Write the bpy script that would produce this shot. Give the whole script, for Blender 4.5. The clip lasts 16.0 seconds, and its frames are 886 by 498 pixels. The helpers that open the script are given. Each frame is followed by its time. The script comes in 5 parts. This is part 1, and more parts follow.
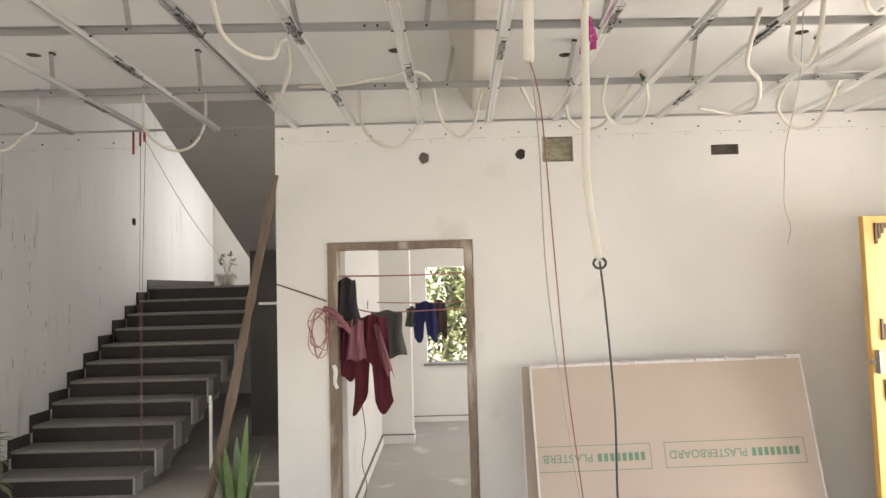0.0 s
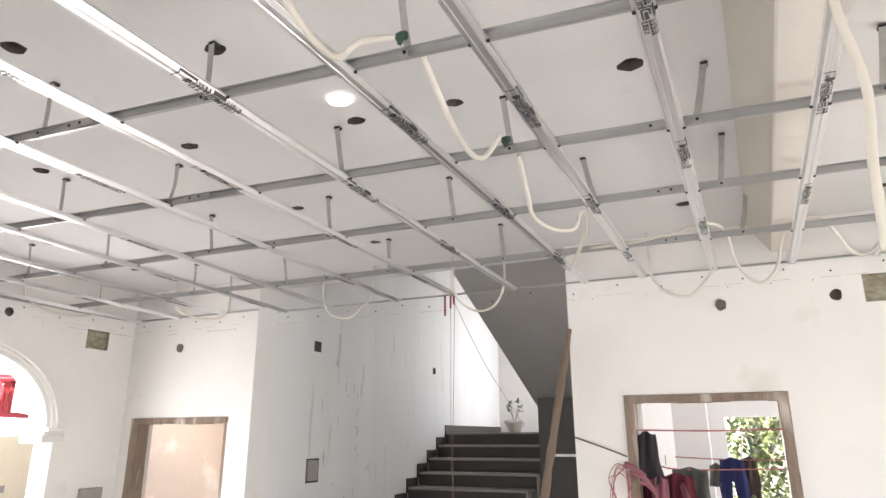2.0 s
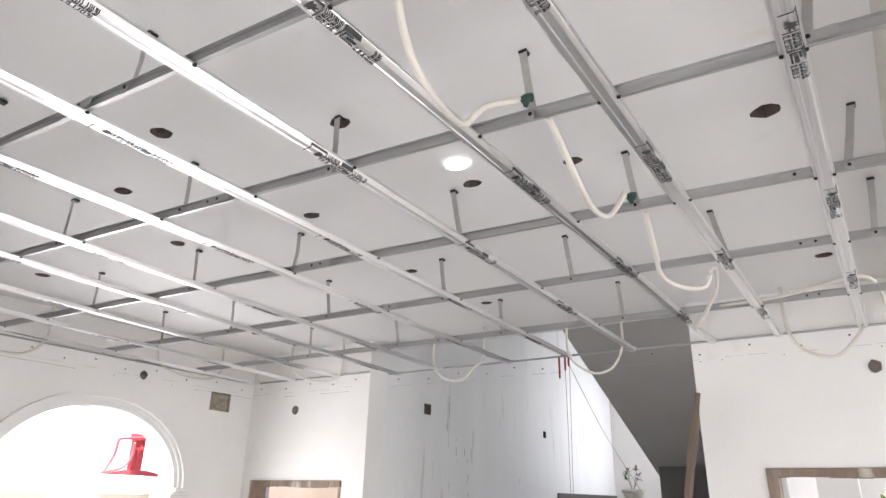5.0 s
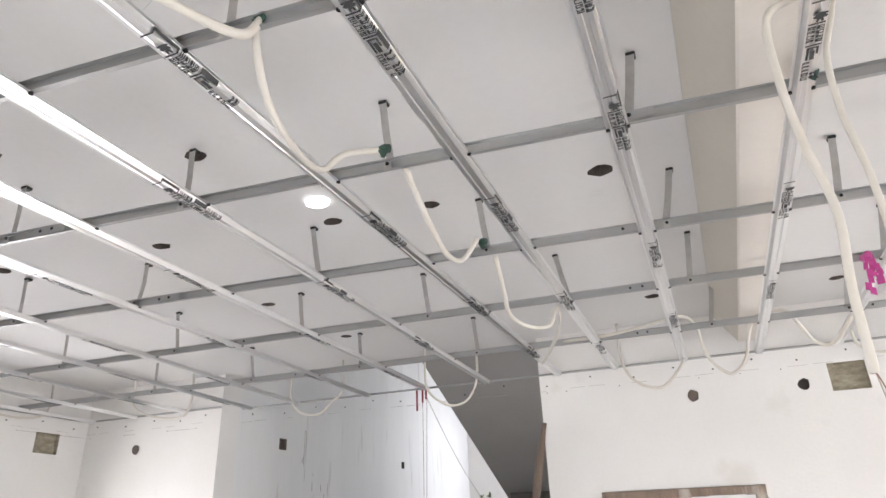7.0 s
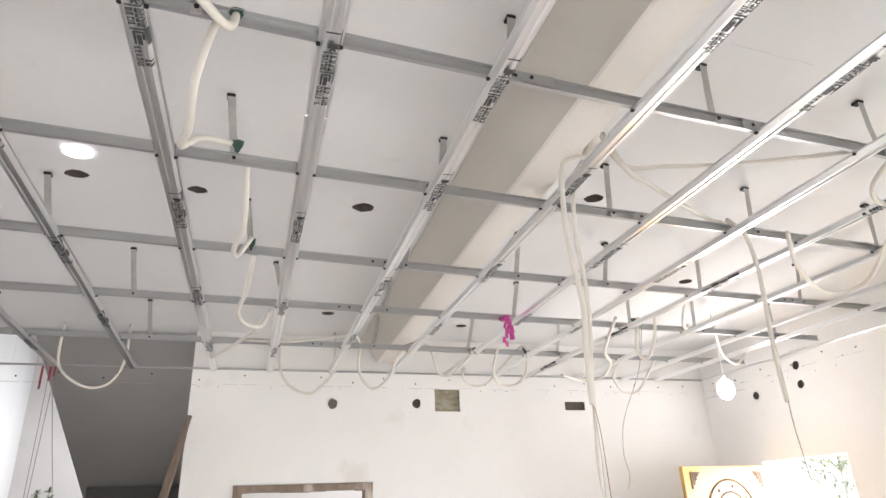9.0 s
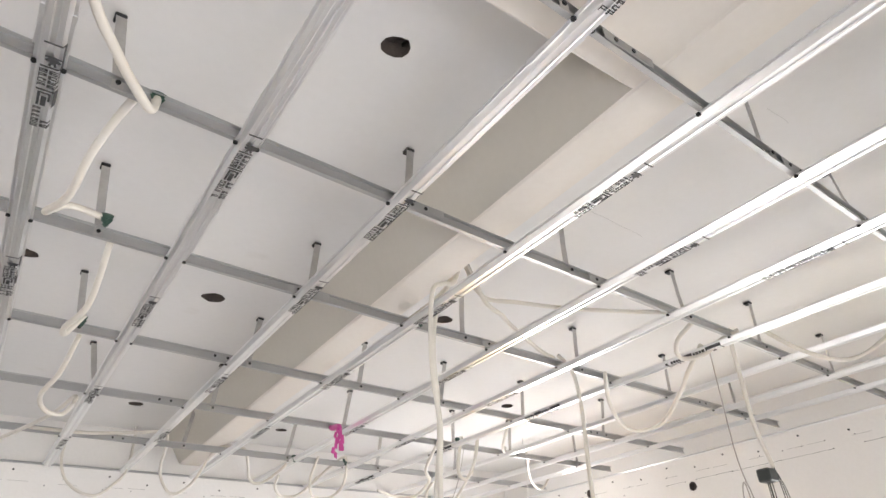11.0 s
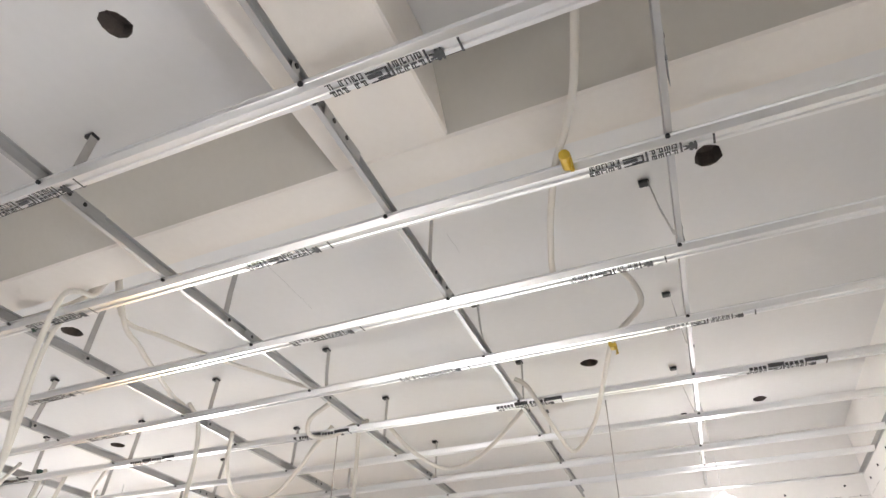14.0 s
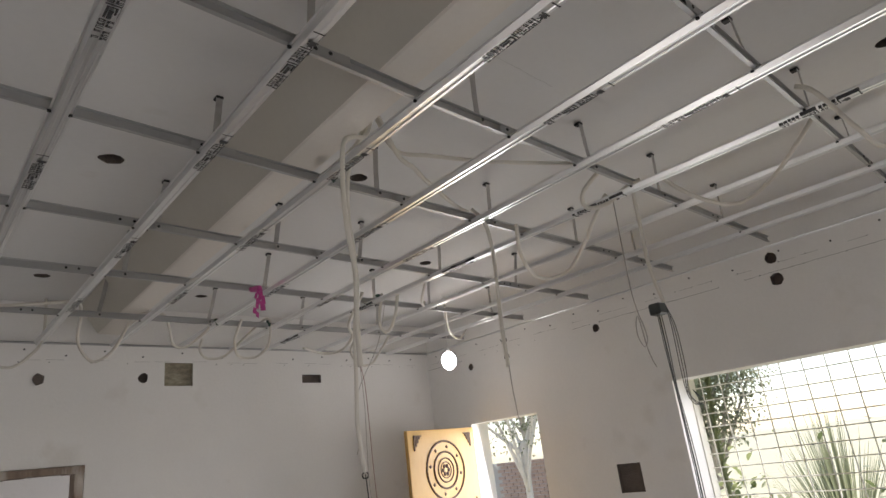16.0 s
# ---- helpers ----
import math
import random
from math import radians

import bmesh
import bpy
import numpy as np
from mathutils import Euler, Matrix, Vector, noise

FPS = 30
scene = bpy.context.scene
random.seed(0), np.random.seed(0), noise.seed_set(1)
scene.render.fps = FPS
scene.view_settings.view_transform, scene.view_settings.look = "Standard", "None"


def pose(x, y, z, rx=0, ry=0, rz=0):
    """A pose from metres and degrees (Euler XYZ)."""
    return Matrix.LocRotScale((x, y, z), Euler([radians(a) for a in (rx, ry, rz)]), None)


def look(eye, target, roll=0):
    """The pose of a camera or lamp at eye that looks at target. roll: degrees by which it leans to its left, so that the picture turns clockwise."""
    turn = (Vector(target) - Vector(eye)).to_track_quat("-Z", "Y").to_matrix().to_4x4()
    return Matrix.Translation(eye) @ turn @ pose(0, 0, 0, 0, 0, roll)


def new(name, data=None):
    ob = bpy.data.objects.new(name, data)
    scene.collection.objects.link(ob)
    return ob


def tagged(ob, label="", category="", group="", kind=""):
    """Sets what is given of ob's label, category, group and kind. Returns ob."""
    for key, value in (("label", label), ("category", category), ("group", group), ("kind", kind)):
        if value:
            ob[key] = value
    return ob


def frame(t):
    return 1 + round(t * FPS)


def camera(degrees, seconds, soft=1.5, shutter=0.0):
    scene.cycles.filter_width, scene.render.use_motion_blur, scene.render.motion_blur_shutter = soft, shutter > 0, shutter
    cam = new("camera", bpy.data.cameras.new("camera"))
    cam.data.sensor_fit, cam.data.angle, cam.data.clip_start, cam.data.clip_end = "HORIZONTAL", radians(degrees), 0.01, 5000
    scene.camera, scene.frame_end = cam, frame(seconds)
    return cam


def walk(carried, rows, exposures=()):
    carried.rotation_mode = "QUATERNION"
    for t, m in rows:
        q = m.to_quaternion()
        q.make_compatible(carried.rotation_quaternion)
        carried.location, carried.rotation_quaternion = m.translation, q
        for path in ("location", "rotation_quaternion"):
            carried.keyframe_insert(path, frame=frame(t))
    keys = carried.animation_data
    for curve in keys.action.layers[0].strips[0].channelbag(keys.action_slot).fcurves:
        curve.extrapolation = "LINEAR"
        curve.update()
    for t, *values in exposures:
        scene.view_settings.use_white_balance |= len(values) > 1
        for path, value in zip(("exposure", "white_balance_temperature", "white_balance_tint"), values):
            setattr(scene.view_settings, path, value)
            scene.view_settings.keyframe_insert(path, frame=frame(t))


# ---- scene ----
cam = camera(69.8, 16.0)
PATH = [
    (0, (-0.184, 0.386, 1.755), (-0.189, 2.383, 1.876), -1.6),
    (0.5, (-0.219, 0.303, 1.809), (-0.458, 2.242, 2.239), -1.5),
    (1, (-0.261, 0.229, 1.809), (-0.663, 2.129, 2.29), -1.0),
    (1.5, (-0.292, 0.193, 1.826), (-0.964, 1.994, 2.377), -0.7),
    (2, (-0.306, 0.156, 1.825), (-1.088, 1.908, 2.389), -0.2),
    (2.5, (-0.315, 0.138, 1.821), (-1.242, 1.83, 2.347), 0.4),
    (3, (-0.335, 0.145, 1.831), (-1.508, 1.735, 2.138), -0.2),
    (3.2, (-0.364, 0.144, 1.822), (-1.609, 1.695, 2.038), -1.9),
    (5.3, (-0.42, 0.155, 1.885), (-1.334, 1.742, 2.688), 0.9),
    (5.5, (-0.388, 0.151, 1.894), (-1.216, 1.773, 2.723), 0.5),
    (6, (-0.31, 0.159, 1.896), (-1.028, 1.831, 2.725), 1.2),
    (6.5, (-0.245, 0.141, 1.905), (-1.033, 1.794, 2.71), -0.9),
    (7, (-0.351, 0.106, 1.902), (-0.99, 1.822, 2.707), -2.0),
    (7.5, (-0.555, 0.016, 1.884), (-0.765, 1.871, 2.601), -5.2),
    (8, (-0.658, -0.065, 1.876), (-0.581, 1.783, 2.636), -0.5),
    (8.5, (-0.805, -0.209, 1.849), (-0.4, 1.621, 2.544), -3.8),
    (9, (-1.048, -0.28, 1.845), (-0.472, 1.475, 2.615), -2.4),
    (9.2, (-1.125, -0.262, 1.827), (-0.347, 1.41, 2.6), -4.3),
    (11.3, (-1.259, -0.284, 1.862), (-0.166, 1.004, 2.932), -3.0),
    (11.5, (-1.25, -0.299, 1.85), (-0.072, 0.908, 2.926), -3.7),
    (12, (-1.214, -0.329, 1.855), (0.156, 0.689, 2.897), -6.5),
    (12.5, (-1.197, -0.321, 1.855), (0.315, 0.518, 2.858), -5.7),
    (13, (-1.19, -0.324, 1.858), (0.396, 0.272, 2.92), -1.5),
    (13.5, (-1.195, -0.345, 1.865), (0.365, 0.143, 3.016), 0.9),
    (14, (-1.204, -0.344, 1.874), (0.309, 0.254, 3.036), -0.6),
    (14.5, (-1.216, -0.336, 1.86), (0.201, 0.563, 2.947), -4.3),
    (15, (-1.223, -0.328, 1.839), (0.176, 0.77, 2.753), -6.0),
    (15.5, (-1.238, -0.298, 1.81), (0.055, 1.023, 2.575), -5.9),
    (16, (-1.227, -0.281, 1.795), (0.076, 1.094, 2.438), -7.0),
]
walk(cam, [(t, look(eye, target, roll)) for t, eye, target, roll in PATH],
     [(0.0, 2.53, 7050, 13), (0.5, 2.96, 6500, 15), (3.2, 2.93, 6400, 15), (5.3, 2.9, 6150, 15), (7.5, 2.86, 6200, 15), (9.2, 2.86, 6300, 15), (11.3, 2.78, 6300, 15), (13.5, 2.54, 6300, 15), (14.5, 2.72, 6250, 15), (15.0, 2.57, 6250, 15), (15.5, 1.82, 6350, 15), (16.0, 1.16, 6450, 15)])

# ---- light ----
world = bpy.data.worlds.new("sky")
scene.world = world
world.use_nodes = True
wn = world.node_tree.nodes
sky = wn.new("ShaderNodeTexSky")
sky.sky_type, sky.sun_disc = "NISHITA", False
sky.sun_elevation, sky.sun_rotation = radians(58), radians(99)
world.node_tree.links.new(sky.outputs[0], wn["Background"].inputs[0])
wn["Background"].inputs[1].default_value = 0.15


def lamp(name, kind, m, energy, colour=(1, 1, 1), **kw):
    d = bpy.data.lights.new(name, kind)
    d.energy, d.color = energy, colour
    for k, v in kw.items():
        if k == "size": d.size = v
        elif k == "size_y": d.shape, d.size_y = "RECTANGLE", v
        elif k == "angle": d.angle = v
        elif k == "radius": d.shadow_soft_size = v
    ob = new(name, d)
    ob.matrix_world = m
    return ob


# sun from the south-east, through the front door and window
lamp("sun", "SUN", look((15, -2.5, 25), (0, 0, 0)), 5.0, (1, 0.95, 0.86), angle=radians(0.5))
# daylight of the sky in the window, front door, arch and landing window
lamp("window_daylight", "AREA", look((3.30, 0.9, 1.55), (0.6, 2.2, -0.2)), 8.5, (0.96, 0.97, 1), size=2.5, size_y=1.25)
lamp("east_door_daylight", "AREA", look((3.5, 4.0, 1.1), (0.9, 4.35, 0.8)), 13.5, (0.98, 0.98, 0.99), size=0.8, size_y=2.0)
lamp("arch_daylight", "AREA", look((-6.4, 3.23, 1.35), (-2, 3.2, -0.4)), 14, (1, 0.98, 0.95), size=1.6, size_y=2.2)
lamp("landing_daylight", "AREA", look((-2.2, 11.0, 3.2), (-4.25, 9.0, 2.3)), 9.5, (1, 1, 1), size=1.0, size_y=1.2)
# Added fill lamp inside the back room, away from its window.
lamp("back_room_fill", "AREA", look((2.9, 7.2, 1.6), (-0.8, 6.9, 0.9)), 14, (1, 1, 1), size=0.6, size_y=1.2)
# Added fill from behind the unseen south opening, to even out the room.
lamp("south_fill", "AREA", look((-0.9, -1.40, 1.2), (-1.4, 2.6, -1.2)), 11.5, (0.98, 0.98, 1), size=1.6, size_y=2.1)


# ---- materials ----
def material(name, colour, rough=0.7, metal=0.0, second=None, scale=6.0, amount=0.5, fine=60.0, bump=0.15,
             bump_scale=None, stain=None, stain_scale=1.3, stain_at=0.62, stretch=(1, 1, 1), spec=None):
    """A surface with colour variation at two scales, fine relief and optional stains."""
    m = bpy.data.materials.new(name)
    m.use_nodes = True
    n, l = m.node_tree.nodes, m.node_tree.links
    p = n["Principled BSDF"]
    p.inputs["Roughness"].default_value, p.inputs["Metallic"].default_value = rough, metal
    if spec is not None:
        p.inputs["Specular IOR Level"].default_value = spec
    co = n.new("ShaderNodeNewGeometry")
    mp = n.new("ShaderNodeMapping")
    mp.inputs["Scale"].default_value = stretch
    l.new(co.outputs["Position"], mp.inputs[0])

    def noise_node(s, detail=4):
        t = n.new("ShaderNodeTexNoise")
        t.inputs["Scale"].default_value, t.inputs["Detail"].default_value = s, detail
        l.new(mp.outputs[0], t.inputs["Vector"])
        return t
    big, small = noise_node(scale), noise_node(fine, 6)
    add = n.new("ShaderNodeMath"); add.operation = "MULTIPLY_ADD"
    l.new(small.outputs[0], add.inputs[0]); add.inputs[1].default_value = 0.45
    l.new(big.outputs[0], add.inputs[2])
    ramp = n.new("ShaderNodeMapRange")
    ramp.inputs[1].default_value, ramp.inputs[2].default_value = 0.45, 1.0
    ramp.inputs[3].default_value, ramp.inputs[4].default_value = 0, amount
    l.new(add.outputs[0], ramp.inputs[0])
    mix = n.new("ShaderNodeMix"); mix.data_type = "RGBA"
    mix.inputs[6].default_value = (*colour, 1)
    mix.inputs[7].default_value = (*(second or [c * 0.8 for c in colour]), 1)
    l.new(ramp.outputs[0], mix.inputs[0])
    out = mix.outputs[2]
    if stain:
        st = noise_node(stain_scale, 8)
        sr = n.new("ShaderNodeMapRange")
        sr.inputs[1].default_value, sr.inputs[2].default_value = stain_at, stain_at + 0.12
        l.new(st.outputs[0], sr.inputs[0])
        sm = n.new("ShaderNodeMix"); sm.data_type = "RGBA"
        l.new(sr.outputs[0], sm.inputs[0]); l.new(out, sm.inputs[6])
        sm.inputs[7].default_value = (*stain, 1)
        out = sm.outputs[2]
    l.new(out, p.inputs["Base Color"])
    rr = n.new("ShaderNodeMapRange")
    spread = 0.03 if metal > 0.5 else 0.09
    rr.inputs[3].default_value, rr.inputs[4].default_value = max(rough - spread, 0.02), min(rough + spread, 1)
    l.new(small.outputs[0], rr.inputs[0]); l.new(rr.outputs[0], p.inputs["Roughness"])
    if bump:
        bt = noise_node(bump_scale or fine, 5)
        b = n.new("ShaderNodeBump")
        b.inputs["Strength"].default_value, b.inputs["Distance"].default_value = bump, 0.01
        l.new(bt.outputs[0], b.inputs["Height"]); l.new(b.outputs[0], p.inputs["Normal"])
    return m


def glow(name, colour, strength):
    m = bpy.data.materials.new(name)
    m.use_nodes = True
    p = m.node_tree.nodes["Principled BSDF"]
    p.inputs["Base Color"].default_value = (*colour, 1)
    p.inputs["Emission Color"].default_value = (*colour, 1)
    p.inputs["Emission Strength"].default_value = strength
    return m


PLASTER = material("white_plaster", (0.77, 0.752, 0.725), 0.75, second=(0.66, 0.64, 0.61), scale=1.7, fine=45, bump=0.16,
                   stain=(0.67, 0.645, 0.605), stain_scale=2.6, stain_at=0.63)
STAIR_WALL = material("drip_stained_plaster", (0.74, 0.74, 0.73), 0.75, second=(0.6, 0.6, 0.59), scale=2.0, fine=40, bump=0.15,
                      stain=(0.52, 0.51, 0.49), stain_scale=7.0, stain_at=0.62, stretch=(1, 1, 0.12))
SLAB = material("painted_slab", (0.70, 0.69, 0.675), 0.75, second=(0.62, 0.61, 0.59), scale=1.1, fine=30, bump=0.1,
                stain=(0.60, 0.58, 0.54), stain_scale=3.1, stain_at=0.70)
BEAM = material("painted_beam", (0.74, 0.695, 0.635), 0.75, second=(0.64, 0.585, 0.52), scale=1.6, fine=40, bump=0.12)
BEAM_SIDE = material("grey_beam_side", (0.54, 0.51, 0.45), 0.8, second=(0.47, 0.44, 0.385), scale=1.8, fine=40, bump=0.12)
DARK_HOLE = material("broken_mortar", (0.10, 0.085, 0.075), 0.95, second=(0.2, 0.15, 0.12), scale=20, fine=90, bump=0.8)
BRICK_HOLE = material("chased_brick", (0.45, 0.41, 0.31), 0.95, second=(0.17, 0.14, 0.1), scale=14, amount=0.9, fine=60, bump=0.8, stretch=(1, 1, 2.5))
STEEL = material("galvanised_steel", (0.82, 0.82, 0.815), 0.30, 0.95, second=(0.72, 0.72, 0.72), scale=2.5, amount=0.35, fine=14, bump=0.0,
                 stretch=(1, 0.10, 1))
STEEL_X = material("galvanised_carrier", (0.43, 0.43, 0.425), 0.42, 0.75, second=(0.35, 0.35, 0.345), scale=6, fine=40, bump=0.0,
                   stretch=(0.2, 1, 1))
STRAP = material("galvanised_strap", (0.50, 0.49, 0.47), 0.5, 0.6, second=(0.33, 0.31, 0.29), scale=25, fine=120, bump=0.1)
INK = material("black_print", (0.03, 0.03, 0.03), 0.6, second=(0.09, 0.09, 0.09), scale=40, fine=150, bump=0.0)
SCREW = material("black_screw", (0.02, 0.02, 0.02), 0.45, 0.4, bump=0.0)
PVC = material("white_conduit", (0.64, 0.605, 0.54), 0.5, second=(0.54, 0.50, 0.43), scale=8, fine=60, bump=0.05)
WOOD = material("worn_frame_wood", (0.27, 0.205, 0.155), 0.8, second=(0.12, 0.082, 0.06), scale=9, amount=0.8, fine=60, bump=0.5,
                stain=(0.52, 0.47, 0.41), stain_scale=7, stain_at=0.55, stretch=(1, 1, 0.2))
POLE = material("rough_pole_wood", (0.17, 0.125, 0.095), 0.9, second=(0.08, 0.06, 0.045), scale=9, fine=70, bump=0.6, stretch=(1, 1, 0.15))
FLOOR = material("dusty_cement_floor", (0.42, 0.40, 0.375), 0.8, second=(0.32, 0.30, 0.28), scale=1.5, fine=30, bump=0.15,
                 stain=(0.62, 0.60, 0.56), stain_scale=2.5, stain_at=0.6)
TREAD = material("grey_marble_tread", (0.30, 0.285, 0.262), 0.6, second=(0.19, 0.178, 0.165), scale=6, fine=50, bump=0.1,
                 stain=(0.29, 0.275, 0.255), stain_scale=5, stain_at=0.6)
RISER = material("black_marble_riser", (0.042, 0.037, 0.035), 0.45, second=(0.065, 0.058, 0.052), scale=8, fine=50, bump=0.1)
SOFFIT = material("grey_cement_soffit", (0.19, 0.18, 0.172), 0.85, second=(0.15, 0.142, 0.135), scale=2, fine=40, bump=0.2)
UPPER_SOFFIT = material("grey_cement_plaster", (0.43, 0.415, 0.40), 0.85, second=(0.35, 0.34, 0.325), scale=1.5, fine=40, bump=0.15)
DARK_WALL = material("dark_understair_wall", (0.125, 0.118, 0.112), 0.8, second=(0.095, 0.09, 0.085), scale=3, fine=40, bump=0.2)
BOARD = material("plasterboard_paper", (0.47, 0.39, 0.33), 0.85, second=(0.42, 0.34, 0.28), scale=2, fine=90, bump=0.05)
GYPSUM = material("gypsum_edge", (0.72, 0.69, 0.68), 0.9, second=(0.55, 0.5, 0.5), scale=20, fine=90, bump=0.3)
GREEN_INK = material("green_print", (0.12, 0.25, 0.16), 0.7, bump=0.0)
YELLOW_DOOR = material("varnished_yellow_wood", (0.62, 0.39, 0.12), 0.35, second=(0.50, 0.28, 0.07), scale=5, fine=60, bump=0.08, stretch=(1, 1, 0.15))
DARK_GROOVE = material("dark_door_groove", (0.10, 0.05, 0.02), 0.6, bump=0.0)
PALE_DOOR = material("pale_plywood_door", (0.58, 0.40, 0.29), 0.6, second=(0.5, 0.33, 0.22), scale=3, fine=50, bump=0.08, stretch=(1, 1, 0.2))
PINK = material("magenta_tape", (0.50, 0.06, 0.27), 0.45, second=(0.30, 0.03, 0.15), scale=20, fine=90, bump=0.1)
PORCH = material("raw_yellow_plaster", (0.70, 0.64, 0.50), 0.85, second=(0.56, 0.50, 0.38), scale=3, fine=40, bump=0.2,
                 stain=(0.82, 0.80, 0.75), stain_scale=13, stain_at=0.66, stretch=(1, 1, 0.5))
GROUND = material("dry_earth", (0.27, 0.25, 0.17), 0.95, second=(0.17, 0.18, 0.09), scale=0.8, fine=20, bump=0.4)
BEIGE = material("stained_beige_plaster", (0.58, 0.46, 0.36), 0.85, second=(0.46, 0.35, 0.27), scale=1.6, fine=30, bump=0.15,
                 stain=(0.66, 0.56, 0.47), stain_scale=2.0, stain_at=0.55)
LEAF = material("green_leaf", (0.12, 0.165, 0.05), 0.5, second=(0.075, 0.11, 0.03), scale=6, fine=40, bump=0.0)
LEAF_PALE = material("pale_green_leaf", (0.21, 0.24, 0.11), 0.55, second=(0.13, 0.155, 0.06), scale=6, fine=40, bump=0.0)
LEAF_GREYISH = material("pale_grey_green_leaf", (0.22, 0.24, 0.15), 0.6, second=(0.14, 0.16, 0.09), scale=6, fine=40, bump=0.0)
LEAF_DARK = material("dark_green_leaf", (0.09, 0.12, 0.05), 0.5, second=(0.06, 0.085, 0.035), scale=9, fine=40, bump=0.0)
SNAKE = material("snake_plant_leaf", (0.07, 0.13, 0.045), 0.4, second=(0.17, 0.24, 0.08), scale=14, fine=60, bump=0.0, stretch=(1, 1, 2))
BARK = material("pale_bark", (0.42, 0.38, 0.32), 0.9, second=(0.26, 0.23, 0.19), scale=6, fine=50, bump=0.5)
POT = material("white_pot", (0.72, 0.68, 0.62), 0.5, second=(0.55, 0.5, 0.44), scale=7, fine=50, bump=0.1)
CLAY = material("clay_pot", (0.30, 0.14, 0.08), 0.8, bump=0.2)
RED_PLASTIC = material("red_plastic", (0.25, 0.02, 0.025), 0.4, bump=0.03)
GREY_BOX = material("grey_metal_box", (0.33, 0.31, 0.29), 0.6, 0.2, second=(0.22, 0.2, 0.19), scale=12, fine=60, bump=0.2)
BRICK = material("red_brick", (0.42, 0.31, 0.26), 0.9, second=(0.33, 0.23, 0.19), scale=9, fine=60, bump=0.4)
GRILLE = material("cream_grille_paint", (0.78, 0.75, 0.66), 0.5, second=(0.66, 0.62, 0.52), scale=20, fine=60, bump=0.1)



def let_light_through(m, share):
    """Thin leaves pass part of the light that falls on their other side."""
    n, l = m.node_tree.nodes, m.node_tree.links
    p = n["Principled BSDF"]
    tr = n.new("ShaderNodeBsdfTranslucent")
    l.new(p.inputs["Base Color"].links[0].from_socket, tr.inputs["Color"])
    mix = n.new("ShaderNodeMixShader")
    mix.inputs[0].default_value = share
    l.new(p.outputs[0], mix.inputs[1]); l.new(tr.outputs[0], mix.inputs[2])
    l.new(mix.outputs[0], n["Material Output"].inputs["Surface"])


for leaf_mat in (LEAF, LEAF_PALE, LEAF_DARK, LEAF_GREYISH):
    let_light_through(leaf_mat, 0.5)


def fabric(name, colour):
    return material(name, colour, 0.95, second=[c * 0.6 for c in colour], scale=9, fine=120, bump=0.25)


BLACK_CLOTH, MAROON, PINK_CLOTH = fabric("black_cloth", (0.03, 0.025, 0.03)), fabric("maroon_cloth", (0.10, 0.012, 0.02)), fabric("pink_cloth", (0.26, 0.10, 0.12))
GREY_CLOTH, BLUE_CLOTH, BROWN_CLOTH = fabric("grey_cloth", (0.11, 0.115, 0.105)), fabric("blue_cloth", (0.02, 0.025, 0.10)), fabric("brown_cloth", (0.07, 0.045, 0.04))
BROWN_STRING = material("brown_string", (0.20, 0.125, 0.10), 0.8, bump=0.0)
ROSE_STRING = material("rose_string", (0.40, 0.16, 0.15), 0.7, bump=0.0)


# ---- mesh helpers ----
def box(bm, x0, x1, y0, y1, z0, z1, m=None):
    v = [bm.verts.new((x, y, z)) for x in (x0, x1) for y in (y0, y1) for z in (z0, z1)]
    if m is not None:
        for a in v:
            a.co = m @ a.co
    for f in ((0, 1, 3, 2), (4, 6, 7, 5), (0, 4, 5, 1), (2, 3, 7, 6), (0, 2, 6, 4), (1, 5, 7, 3)):
        bm.faces.new([v[i] for i in f])
    return v


def prism(bm, outline, m, depth):
    """Extrude a closed 2D outline by depth along the local z of m."""
    a = [bm.verts.new(m @ Vector((x, y, 0))) for x, y in outline]
    b = [bm.verts.new(m @ Vector((x, y, depth))) for x, y in outline]
    n = len(a)
    bm.faces.new(a[::-1]); bm.faces.new(b)
    for i in range(n):
        bm.faces.new((a[i], a[(i + 1) % n], b[(i + 1) % n], b[i]))


def smooth_path(pts, steps=6):
    pts = [Vector(p) for p in pts]
    if len(pts) < 3:
        return pts
    out = []
    for i in range(len(pts) - 1):
        p0, p1, p2, p3 = pts[max(i - 1, 0)], pts[i], pts[i + 1], pts[min(i + 2, len(pts) - 1)]
        for k in range(steps):
            t = k / steps
            out.append(0.5 * (2 * p1 + (p2 - p0) * t + (2 * p0 - 5 * p1 + 4 * p2 - p3) * t * t + (3 * p1 - p0 - 3 * p2 + p3) * t ** 3))
    return out + [pts[-1]]


def tube(bm, pts, r, sides=8, steps=6, r1=None, wobble=0.0):
    path = smooth_path(pts, steps)
    rings, ref = [], Vector((0.31, 0.17, 0.93))
    for i, p in enumerate(path):
        d = (path[min(i + 1, len(path) - 1)] - path[max(i - 1, 0)]).normalized()
        u = d.cross(ref)
        if u.length < 0.05:
            u = d.cross(Vector((1, 0, 0)))
        u.normalize()
        w = d.cross(u)
        rr = r + ((r1 if r1 is not None else r) - r) * i / max(len(path) - 1, 1)
        rr *= 1 + wobble * noise.noise(p * 9)
        rings.append([bm.verts.new(p + rr * (math.cos(a) * u + math.sin(a) * w)) for a in [2 * math.pi * k / sides for k in range(sides)]])
    for a, b in zip(rings, rings[1:]):
        for k in range(sides):
            bm.faces.new((a[k], a[(k + 1) % sides], b[(k + 1) % sides], b[k]))
    bm.faces.new(rings[0][::-1]); bm.faces.new(rings[-1])


